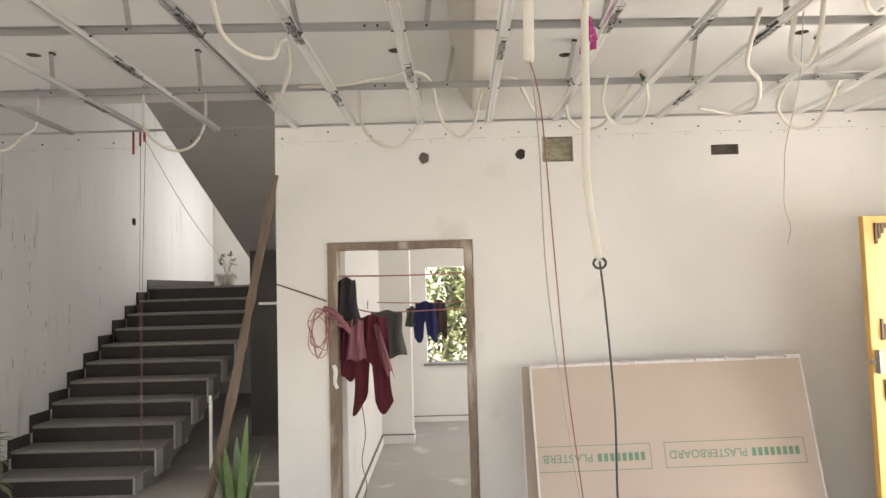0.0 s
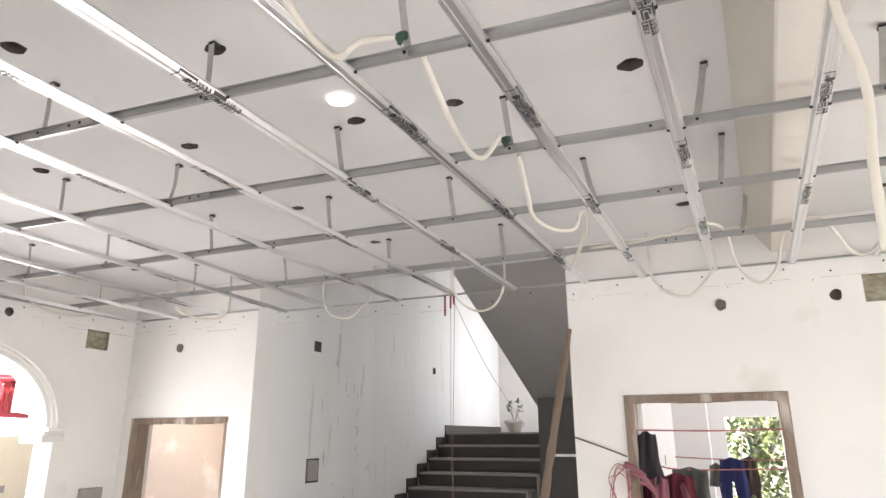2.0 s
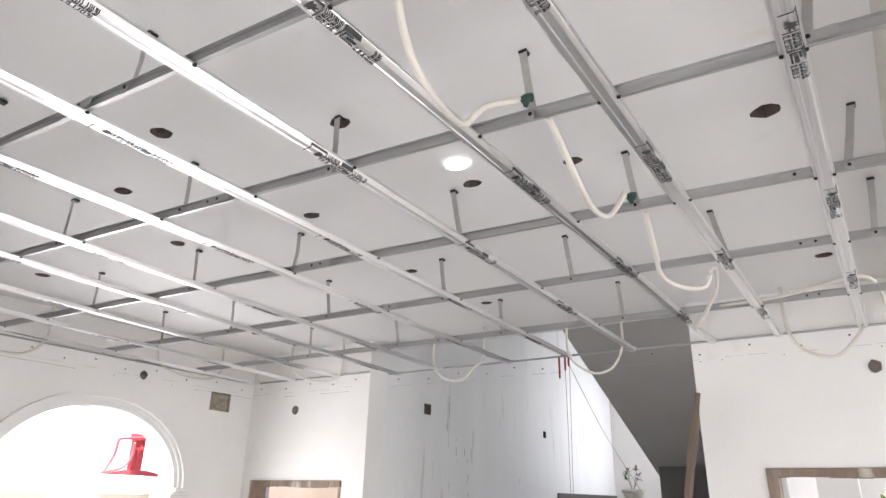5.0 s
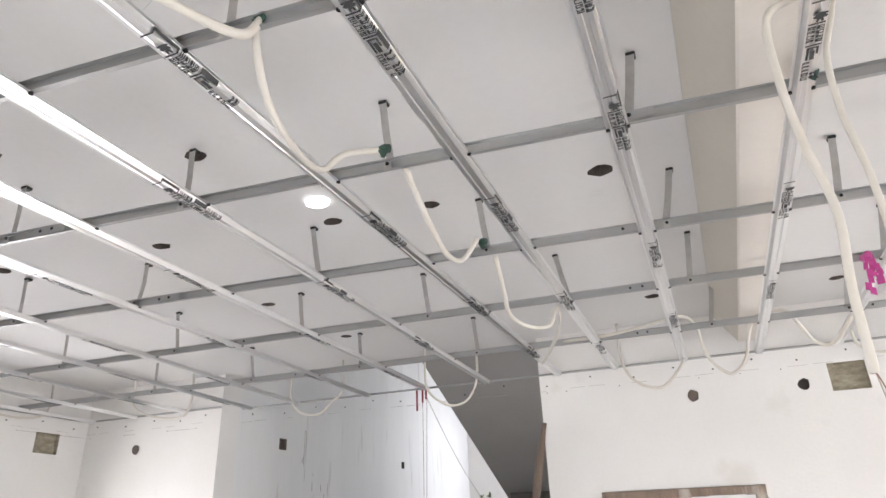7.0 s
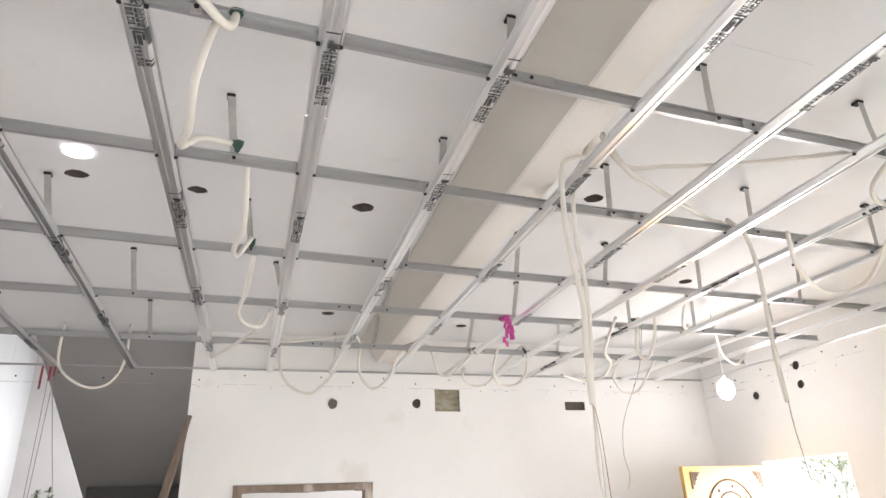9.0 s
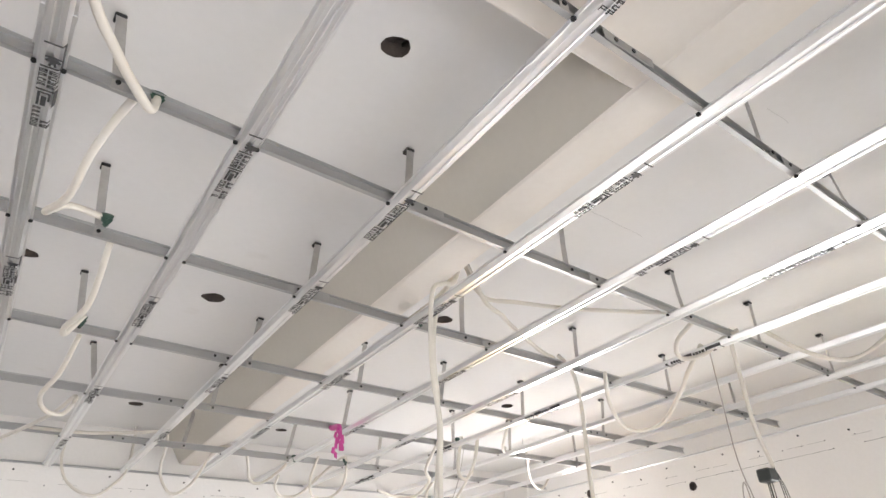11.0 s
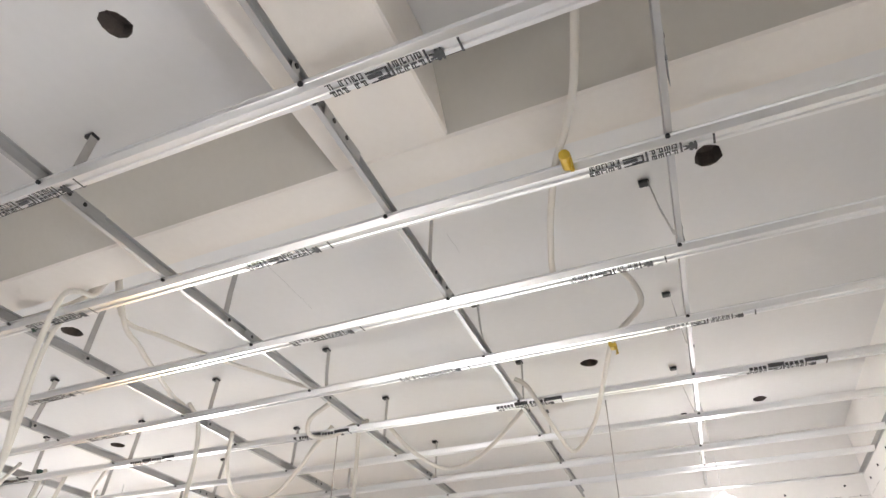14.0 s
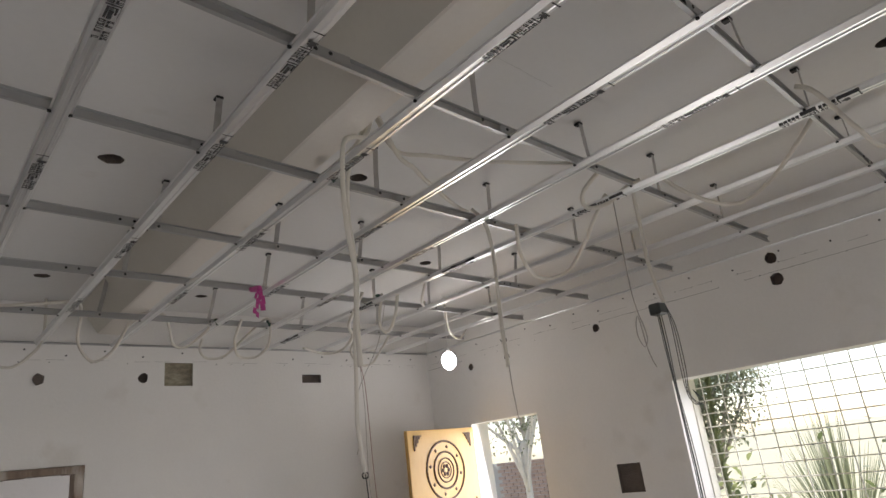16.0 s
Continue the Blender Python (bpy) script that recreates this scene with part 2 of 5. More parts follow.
def finish(name, bm, mat, smooth=False, bevel=0.0):
    if bevel:
        bmesh.ops.bevel(bm, geom=list(bm.edges), offset=bevel, segments=1, affect="EDGES", clamp_overlap=True)
    bmesh.ops.recalc_face_normals(bm, faces=list(bm.faces))
    me = bpy.data.meshes.new(name)
    bm.to_mesh(me)
    bm.free()
    for m in (mat if isinstance(mat, (list, tuple)) else [mat]):
        me.materials.append(m)
    if smooth:
        for p in me.polygons:
            p.use_smooth = True
    return me


def part(name, bm, mat, parent=None, label="", smooth=False, bevel=0.0):
    ob = new(name, finish(name, bm, mat, smooth, bevel))
    if parent is not None:
        ob.parent = parent
        ob.matrix_parent_inverse = parent.matrix_world.inverted()
    if label:
        tagged(ob, label)
    return ob


def thing(name, label, category, at=(0, 0, 0), group="", kind=""):
    ob = new(name)
    ob.empty_display_size = 0.05
    ob.location = at
    bpy.context.view_layer.update()
    return tagged(ob, label, category, group, kind)


def boxes(name, items, mat, parent=None, label="", bevel=0.0):
    bm = bmesh.new()
    for it in items:
        box(bm, *it)
    return part(name, bm, mat, parent, label, bevel=bevel)


def rough_disc(n, rx, ry, seed, jag=0.12):
    r = random.Random(seed)
    return [((rx * math.cos(a)) * (1 + r.uniform(-jag, jag)), (ry * math.sin(a)) * (1 + r.uniform(-jag, jag)))
            for a in [2 * math.pi * k / n for k in range(n)]]


def cut(ob, holes):
    """Take holes out of ob. holes: (outline, pose of its plane, depth, material)."""
    for mat in {h[3].name: h[3] for h in holes}.values():
        if mat.name not in [m.name for m in ob.data.materials]:
            ob.data.materials.append(mat)
    names = [m.name for m in ob.data.materials]
    bm = bmesh.new()
    for outline, m, depth, mat in holes:
        n0 = len(bm.faces)
        prism(bm, outline, m, depth)
        bm.faces.ensure_lookup_table()
        for i in range(n0, len(bm.faces)):
            bm.faces[i].material_index = names.index(mat.name)
    bmesh.ops.recalc_face_normals(bm, faces=list(bm.faces))
    me = bpy.data.meshes.new("cutter")
    bm.to_mesh(me); bm.free()
    for mat in ob.data.materials:
        me.materials.append(mat)
    c = new("cutter", me)
    mod = ob.modifiers.new("cut", "BOOLEAN")
    mod.object, mod.operation, mod.solver = c, "DIFFERENCE", "EXACT"
    bpy.context.view_layer.update()
    done = bpy.data.meshes.new_from_object(ob.evaluated_get(bpy.context.evaluated_depsgraph_get()))
    ob.modifiers.clear()
    done.name = ob.name
    ob.data = done
    bpy.data.objects.remove(c)
    return ob


def structure(ob, label, category):
    return tagged(ob, label, category, kind="structure")


# ---- the plan, in metres ----
NY = 5.0          # north wall with the laundry doorway
NWY = 4.84        # north wall west of the stairwell
WX, EX, SY = -5.90, 3.34, -1.24
SLAB_Z = 3.27
ST_L, ST_R = -4.30, -2.86      # first flight
SE = -1.41                     # stairwell's east wall
LY, LZ = 9.20, 1.87            # landing edge
BACK = 11.65
RISE, RUN = 0.17, 0.308

NORTH_FACE = lambda x, z: Matrix.Translation((x, NY - 0.01, z)) @ pose(0, 0, 0, -90, 0, 0)
NW_FACE = lambda x, z: Matrix.Translation((x, NWY - 0.01, z)) @ pose(0, 0, 0, -90, 0, 0)
EAST_FACE = lambda y, z: Matrix.Translation((EX - 0.01, y, z)) @ pose(0, 0, 0, 90, 0, 90)
WEST_FACE = lambda y, z: Matrix.Translation((WX + 0.01, y, z)) @ pose(0, 0, 0, 90, 0, -90)
STAIR_FACE = lambda y, z: Matrix.Translation((ST_L + 0.01, y, z)) @ pose(0, 0, 0, 90, 0, -90)
UP = lambda x, y, z: Matrix.Translation((x, y, z))


def rect(w, h):
    return [(-w / 2, -h / 2), (w / 2, -h / 2), (w / 2, h / 2), (-w / 2, h / 2)]


# floor and outdoor ground
structure(boxes("ground", [(-400, 400, -400, 400, -0.5, -0.16)], GROUND), "dry earth ground outside the house", "ground")
structure(boxes("floor", [(-9.8, EX + 0.23, SY - 0.23, 12.0, -0.15, 0.0)], FLOOR), "dusty grey cement floor", "floor")

# ceiling slab with lamp-box holes, and its beams
slab = boxes("ceiling", [(WX - 0.23, EX + 0.23, SY - 0.23, NY + 0.12, SLAB_Z, SLAB_Z + 0.15)], SLAB)
HOLES = [(-1.80, 2.49, .048, .036), (-1.305, 2.525, .045, .034), (-2.73, 2.37, .05, .036), (-0.53, 2.54, .054, .048), (0.566, 2.185, .052, .044),
         (0.464, -0.587, .05, .042), (1.82, 0.06, .044, .044), (2.67, -0.744, .044, .036), (-0.605, 0.773, .045, .04), (-0.46, 4.35, .05, .045),
         (-2.79, 3.37, .045, .036), (-2.71, 4.25, .045, .036), (-3.73, 2.26, .048, .04), (-3.35, 1.67, .048, .04), (-2.69, 1.43, .05, .042), (-1.99, 1.76, .045, .036),
         (1.85, 3.18, .05, .044), (-5.11, 2.16, .05, .045), (-5.09, 4.09, .045, .04), (2.06, 4.24, .045, .04), (0.65, 4.51, .045, .04)]
cut(slab, [(rough_disc(11, rx, ry, i), UP(x, y, SLAB_Z - 0.01), 0.07, DARK_HOLE) for i, (x, y, rx, ry) in enumerate(HOLES)])
structure(boxes("back_room_ceiling", [(SE, EX + 0.23, NY + 0.12, 9.05, SLAB_Z, SLAB_Z + 0.15)], SLAB), "white painted ceiling of the back room", "ceiling")
structure(slab, "white painted concrete ceiling slab with open lamp-box holes", "ceiling")


def beam(name, x0, x1, y0, y1, slope, skew, low=3.05):
    bm = bmesh.new()
    v = box(bm, x0, x1, y0, y1, low, SLAB_Z - 0.003)
    for a in v:
        if a.co.z > 3.1 and a.co.x < (x0 + x1) / 2:
            a.co.x -= slope
        a.co.x += skew * a.co.y
    bmesh.ops.bevel(bm, geom=[e for e in bm.edges], offset=.006, segments=1, affect="EDGES")
    ob = part(name, bm, BEAM)
    if slope:       # the west side is darker and greyer than the underside
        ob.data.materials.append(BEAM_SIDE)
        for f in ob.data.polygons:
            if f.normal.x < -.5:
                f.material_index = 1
    return structure(ob, "cream plastered concrete ceiling beam", "beam")


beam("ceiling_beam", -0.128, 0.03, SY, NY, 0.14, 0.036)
beam("cross_beam", -6.0, -0.095, 0.064, 0.395, 0.0, 0.0, 3.054)

# north wall with the laundry doorway
wall = boxes("wall_north", [(SE, -1.04, NY, NY + 0.25, 0, SLAB_Z), (0.02, EX + 0.23, NY, NY + 0.25, 0, SLAB_Z), (-1.04, 0.02, NY, NY + 0.25, 2.10, SLAB_Z)], PLASTER)
cut(wall, [(rough_disc(10, .038, .042, 31), NORTH_FACE(-0.315, 2.706), 0.06, DARK_HOLE),
           (rough_disc(10, .037, .04, 32), NORTH_FACE(0.392, 2.716), 0.06, DARK_HOLE),
           (rect(.225, .185), NORTH_FACE(0.666, 2.745), 0.05, BRICK_HOLE),
           (rect(.20, .075), NORTH_FACE(1.89, 2.708), 0.05, DARK_HOLE)])
structure(wall, "white plastered wall with box holes and a doorway", "wall")
wall = boxes("wall_north_west", [(WX - 0.23, -5.76, NWY, NWY + 0.25, 0, SLAB_Z), (-4.56, ST_L, NWY, NWY + 0.25, 0, SLAB_Z), (-5.76, -4.56, NWY, NWY + 0.25, 2.0, SLAB_Z)], PLASTER)
cut(wall, [(rough_disc(9, .04, .045, 41), NW_FACE(-5.24, 2.665), 0.05, DARK_HOLE)])
structure(wall, "white plastered wall with a plywood door", "wall")

# stairwell
wall = boxes("wall_stair_west", [(ST_L - 0.2, ST_L, NWY + 0.25, BACK + 0.2, 0, 6.0)], STAIR_WALL)
cut(wall, [(rect(.13, .11), STAIR_FACE(5.82, 2.742), 0.05, DARK_HOLE), (rect(.10, .09), STAIR_FACE(8.77, 2.74), 0.05, DARK_HOLE),
           (rect(.22, .23), STAIR_FACE(5.83, 1.49), 0.05, DARK_HOLE), (rough_disc(8, .05, .05, 51), STAIR_FACE(5.8, 1.08), 0.05, DARK_HOLE)])
structure(wall, "white stairwell wall with dark drip stains", "wall")
structure(boxes("wall_stair_east", [(SE, SE + 0.46, NY + 0.25, BACK + 0.2, 0, 6.0)], PLASTER), "white stairwell partition wall", "wall")
structure(boxes("wall_stair_back", [(ST_L, SE, BACK, BACK + 0.2, 0, 2.35), (ST_L, -3.0, BACK, BACK + 0.2, 2.35, 6.0), (-1.75, SE, BACK, BACK + 0.2, 2.35, 6.0), (-3.0, -1.75, BACK, BACK + 0.2, 3.8, 6.0)], PLASTER),
          "white landing wall with a window opening", "wall")
structure(boxes("stairwell_ceiling", [(ST_L - 0.2, SE, NY + 0.1, BACK + 0.2, 5.8, 6.0), (ST_L - 0.2, SE + 0.46, NY + 0.1, NY + 0.3, SLAB_Z, 5.8)], SLAB), "white stairwell ceiling", "ceiling")

stairs = thing("staircase", "dark marble staircase with worn grey treads", "staircase", (-3.5, 7.5, 0), kind="structure")
N = 11
OPEN_SIDE = lambda y: -2.98 + .157 * (y - 6.2)
for i in range(N):
    y = LY - (N - 1 - i) * RUN
    z = (i + 1) * RISE
    bm = bmesh.new()
    box(bm, ST_L, OPEN_SIDE(y), y, y + 0.03, z - RISE, z - 0.03)
    part("riser", bm, RISER, stairs)
    bm = bmesh.new()
    box(bm, ST_L, OPEN_SIDE(y) + 0.02, y - 0.025, y + (RUN + 0.02 if i < N - 1 else BACK - LY), z - 0.03, z)
    part("tread", bm, TREAD, stairs, bevel=0.005)
bm = bmesh.new()
pts = []
for i in range(N):
    y = LY - (N - 1 - i) * RUN + 0.03
    pts += [(y, i * RISE), (y, (i + 1) * RISE - 0.032)]
pts += [(BACK, LZ - 0.032), (BACK, LZ - 0.2), (LY + 0.1, LZ - 0.2), (LY - (N - 1) * RUN + 0.35, 0)]
prism(bm, pts, Matrix(((0, 0, 1, ST_L), (1, 0, 0, 0), (0, 1, 0, 0), (0, 0, 0, 1))), 1)
for v in bm.verts:
    if v.co.x > ST_L + .5:
        v.co.x = OPEN_SIDE(v.co.y) - .01
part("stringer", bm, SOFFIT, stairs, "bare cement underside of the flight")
for i in range(N):      # stepped black skirting on the wall
    y = LY - (N - 1 - i) * RUN
    z = (i + 1) * RISE
    bm = bmesh.new()
    box(bm, ST_L - .002, ST_L + .016, y - .055, y + (RUN - .055 if i < N - 1 else BACK - LY), z - .02 + .012, z + .105)
    box(bm, ST_L - .002, ST_L + .016, y - .055, y - .026, z - RISE + .105, z - .008)
    part("skirting", bm, RISER, stairs, "black marble skirting stepped up the wall")
    bm = bmesh.new()
    box(bm, OPEN_SIDE(y) - .009, OPEN_SIDE(y) + .012, y - .01, y + RUN, z - RISE - .10, z - .033)
    part("cheek", bm, UPPER_SOFFIT, stairs, "rough cement edge of the flight", bevel=.004)
bm = bmesh.new()
prism(bm, [(LY + 0.15, 1.80), (LY + 0.15, 2.02), (4.95, 4.22), (4.95, 3.97)], Matrix(((0, 0, 1, ST_R), (1, 0, 0, 0), (0, 1, 0, 0), (0, 0, 0, 1))), SE - ST_R)
for v in bm.verts:
    if v.co.x < ST_R + .1:
        v.co.x += .07 * max(0, v.co.y - 6.5)
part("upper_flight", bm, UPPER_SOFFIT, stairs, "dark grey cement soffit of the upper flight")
structure(boxes("wall_under_stairs", [(-2.62, SE, 8.3, 8.4, 0, 2.28)], DARK_WALL), "dark wall closing the space under the stairs", "wall")

# west wall with the arch and a door
ARCH_Y0, ARCH_Y1, ARCH_Z = 2.33, 4.13, 1.90
ARCH_C, ARCH_R = (ARCH_Y0 + ARCH_Y1) / 2, (ARCH_Y1 - ARCH_Y0) / 2
wall = boxes("wall_west", [(WX - 0.24, WX, SY - 0.23, NWY, 0, SLAB_Z)], PLASTER)
arch_outline = [(-ARCH_R, -0.05), (ARCH_R, -0.05), (ARCH_R, ARCH_Z)] + [(ARCH_R * math.cos(a) , ARCH_Z + 0.73 * math.sin(a)) for a in [math.pi * k / 24 for k in range(1, 24)]] + [(-ARCH_R, ARCH_Z)]
cut(wall, [(arch_outline, Matrix.Translation((WX + 0.05, ARCH_C, 0)) @ pose(0, 0, 0, 90, 0, -90), 0.6, PLASTER),
           ([(-.5, -.05), (.5, -.05), (.5, 2.0), (-.5, 2.0)], Matrix.Translation((WX + 0.05, 1.40, 0)) @ pose(0, 0, 0, 90, 0, -90), 0.6, PLASTER)])
cut(wall, [(rect(.24, .18), WEST_FACE(4.43, 2.73), 0.05, BRICK_HOLE), (rough_disc(8, .04, .04, 61), WEST_FACE(3.55, 2.86), 0.05, DARK_HOLE)])
structure(wall, "white plastered wall with an arched opening", "wall")

# east wall with the front door and the window
wall = boxes("wall_east", [(EX, EX + 0.23, SY - 0.23, NY, 0, SLAB_Z)], PLASTER)
cut(wall, [([(-.43, -.05), (.43, -.05), (.43, 2.154), (-.43, 2.154)], Matrix.Translation((EX - 0.05, 4.012, 0)) @ pose(0, 0, 0, 90, 0, 90), 0.4, PLASTER),
           ([(-1.25, 0.9), (1.25, 0.9), (1.25, 2.205), (-1.25, 2.205)], Matrix.Translation((EX - 0.05, 0.96, 0)) @ pose(0, 0, 0, 90, 0, 90), 0.4, PLASTER)])
cut(wall, [(rough_disc(9, .045, .04, 71), EAST_FACE(1.276, 2.887), 0.06, DARK_HOLE), (rough_disc(9, .045, .045, 72), EAST_FACE(1.277, 2.735), 0.06, DARK_HOLE),
           (rough_disc(9, .035, .035, 73), EAST_FACE(2.785, 2.748), 0.06, DARK_HOLE), (rough_disc(9, .035, .035, 74), EAST_FACE(4.342, 2.708), 0.06, DARK_HOLE),
           (rough_disc(9, .036, .036, 75), EAST_FACE(3.842, 2.869), 0.06, DARK_HOLE), (rough_disc(9, .036, .034, 76), EAST_FACE(3.838, 2.714), 0.06, DARK_HOLE),
           (rect(.215, .215), EAST_FACE(2.735, 1.54), 0.05, DARK_HOLE)])
structure(wall, "white plastered wall with a doorway and a wide window", "wall")
# The opening in this wall is unseen, added to let fill light in.
structure(boxes("wall_south", [(WX - 0.23, -1.8, SY - 0.23, SY, 0, SLAB_Z), (0.0, EX + 0.23, SY - 0.23, SY, 0, SLAB_Z), (-1.8, 0.0, SY - 0.23, SY, 2.10, SLAB_Z)], PLASTER), "plain white plastered wall with an added unseen opening", "wall")

# room behind the doorway
structure(boxes("wall_back_room", [(SE + 0.46, -0.45, 8.85, 9.05, 0, SLAB_Z), (0.16, EX, 8.85, 9.05, 0, SLAB_Z), (-0.45, 0.16, 8.85, 9.05, 0, 0.755), (-0.45, 0.16, 8.85, 9.05, 2.03, SLAB_Z),
                                   (EX, EX + 0.2, NY + 0.25, 9.05, 0, SLAB_Z)], PLASTER), "white wall of the back room with a window opening", "wall")
structure(boxes("pilaster", [(SE + 0.46, -0.60, 7.70, 8.0, 0, SLAB_Z)], PLASTER), "white plastered pilaster", "pilaster")
structure(boxes("baseboard", [(SE + 0.46, SE + 0.475, NY + 0.25, 7.685, 0, .10), (SE + 0.46, -0.585, 7.685, 7.70, 0, .10), (-0.60, -0.585, 7.70, 8.0, 0, .10), (SE + 0.46, 2.0, 8.838, 8.85, 0, .07)], PLASTER, bevel=.003), "chipped cement skirting of the back room", "baseboard")
structure(boxes("trim", [(SE + 0.46, SE + 0.478, NY + 0.25, 7.682, .10, .112), (SE + 0.46, -0.582, 7.682, 7.70, .10, .112), (SE + 0.46, 2.0, 8.836, 8.85, .07, .082)], SOFFIT), "dark upper edge of the skirting", "trim")
structure(boxes("window_sill", [(-0.50, 0.19, 8.80, 9.07, 0.735, 0.757)], SOFFIT), "dark stone sill of the back window", "sill")

# unseen roof slabs added to shape the sun on the porch and south side
structure(boxes("eave", [(-7.1, WX - 0.23, -1.4, 3.85, SLAB_Z, SLAB_Z + .15), (-7.1, WX - 0.23, 4.40, 9.5, SLAB_Z, SLAB_Z + .15)], SLAB), "added unseen roof edge, gapped to pass a strip of sun", "eave")
structure(boxes("eave", [(-4.5, 3.0, -4.2, SY - 0.23, SLAB_Z, SLAB_Z + .15)], SLAB), "added unseen roof slab keeping sun off the south opening", "eave")

# unseen slabs added outside the front window and door to block the sun
structure(boxes("window_sun_block", [(EX + 0.23, EX + 1.2, -0.6, 2.5, 2.45, 2.55)], PORCH), "added plain slab over the window, unseen, blocking sun", "canopy")
structure(boxes("door_sun_block", [(EX + 0.23, EX + 1.2, 3.2, 5.0, 2.45, 2.55)], PORCH), "added plain slab over the front door, unseen, blocking sun", "canopy")

# porch behind the arch
structure(boxes("wall_porch", [(-8.2, -8.0, 0.4, 9.0, 0, 1.84)], PORCH), "raw yellowish plaster wall of the porch", "wall")
structure(boxes("porch_column", [(-8.0, -7.75, 2.2, 3.55, 0, 1.79)], PORCH), "raw yellowish plaster column", "column")
structure(boxes("wall_porch_far", [(-9.4, -9.2, -3, 10.0, -0.16, 4.6)], PLASTER), "sunlit white wall beyond the porch", "wall")
structure(boxes("porch_band", [(-8.0, -7.985, 3.55, 8.8, 0.40, 0.44)], FLOOR), "chipped cement band on the porch wall", "trim")
structure(boxes("porch_parapet", [(-8.9, -8.2, 0.4, 9.0, 1.2, 2.05)], PLASTER), "white painted parapet", "parapet")
structure(boxes("wall_door_room", [(-7.9, ST_L - 0.2, 6.5, 6.7, 0, SLAB_Z)], BEIGE), "stained beige wall of the side room", "wall")
structure(boxes("baseboard", [(-7.9, ST_L - 0.2, 6.485, 6.5, 0, 0.10)], PLASTER), "white skirting of the side room", "baseboard")
structure(boxes("door_room_ceiling", [(-7.9, ST_L - 0.2, NY + .12, 6.7, SLAB_Z, SLAB_Z + 0.15)], SLAB), "plain white ceiling", "ceiling")


# builder's level line with nail dots, all round under the ceiling grid
def level_line(name, at, u0, u1, z, seed, line=True):
    r = random.Random(seed)
    bm = bmesh.new()
    u = u0 + .05
    while u < u1:
        w = r.uniform(.1, .45)
        q = .0007 if line and r.random() < .6 else 0
        for a, c, d, e in ([(u, min(u + w, u1), z - q + .002 * math.sin(u * 3), z + q + .002 * math.sin(u * 3))] if q else []) + [(u, u + .006, z - .004, z + .003)]:
            box(bm, a, c, -.0006, .0015, d, e, at)
        u += w
    return structure(part(name, bm, SCREW), "faint marking line with nail dots", "trim")


level_line("trim_north", Matrix.Translation((0, NY, 0)) @ Matrix.Diagonal((1, -1, 1, 1)), SE, EX, 2.83, 1, False)
level_line("trim_north_west", Matrix.Translation((0, NWY, 0)) @ Matrix.Diagonal((1, -1, 1, 1)), WX, ST_L, 2.806, 2)
level_line("trim_west", Matrix(((0, 1, 0, WX), (1, 0, 0, 0), (0, 0, 1, 0), (0, 0, 0, 1))), SY, NWY, 2.812, 3)
level_line("trim_east", Matrix(((0, -1, 0, EX), (1, 0, 0, 0), (0, 0, 1, 0), (0, 0, 0, 1))), SY, NY, 2.85, 4, False)
level_line("trim_east_low", Matrix(((0, -1, 0, EX), (1, 0, 0, 0), (0, 0, 1, 0), (0, 0, 0, 1))), SY, NY, 2.79, 5)

bm = bmesh.new()
for x0, y0, x1, y1, k in ((.44, 1.048, .81, 1.066, 5), (.53, .326, .66, .324, 3), (-1.62, 1.1, -1.45, 1.04, 3), (1.2, 2.3, 1.5, 2.36, 4), (-3.1, 2.9, -2.8, 2.98, 4)):
    tube(bm, [(x0 + (x1 - x0) * q / k, y0 + (y1 - y0) * q / k + .002 * math.sin(q * 2.7), SLAB_Z + .0002) for q in range(k + 1)], .0009, 4, 2)
structure(part("slab_trim", bm, STRAP), "hairline cracks in the ceiling slab", "trim")

# ---- ceiling grid ----
GZ = 2.945
FURRING = [(-5.55, -.072), (-5.025, -.072), (-4.475, -.062), (-3.905, -.048), (-3.405, -.05), (-2.853, -.013), (-2.322, -.009), (-1.83, -.001), (-1.358, 0.025), (-0.899, 0.018), (-0.425, 0.023),
           (0.062, 0.026), (0.540, 0.03), (0.993, 0.03), (1.455, -.01), (1.94, 0.0), (2.43, 0.0), (2.80, 0.0)]
PRINT_AT = {6: 2.04, 5: 1.84, 14: 0.15}
PRINT_ROWS = {7: (.42, 1.45, 2.45, 3.5), 8: (-.1, .92, 1.94, 2.98, 4.05), 9: (.0, .97, 2.0, 3.1, 4.15), 10: (-.09, .95, 1.58, 2.65, 3.71), 11: (-.55, .5, 1.42, 2.32, 3.38),
              12: (-.39, .65, 2.01, 3.07), 13: (-.64, .41, 2.15, 3.2), 15: (-.24, .81, 1.86, 2.9)}
CARRIER = [(4.214, 0.023), (3.335, 0.037), (2.605, 0.069), (1.803, 0.069), (1.099, 0.059), (0.304, 0.036), (-0.445, 0.031)]
BEND = 1.0


def line_x(i, y):
    x0, k = FURRING[i]
    return x0 + k * (y - BEND)


def line_y(j, x):
    y0, k = CARRIER[j]
    return y0 + (k if x < 0 else min(k, .040)) * x      # spliced at the beam


def mesh_of(name, build, mat, smooth=False):
    bm = bmesh.new()
    build(bm)
    return finish(name, bm, mat, smooth)


def child(name, me, parent, m):
    ob = new(name, me)
    ob.parent = parent
    ob.matrix_world = m
    return ob


def screw_shape(bm):
    prism(bm, [(.0065 * math.cos(a), .0065 * math.sin(a)) for a in [math.pi * k / 4 for k in range(8)]], UP(0, 0, -.004), .006)


SCREW_ME = mesh_of("screw", screw_shape, SCREW)


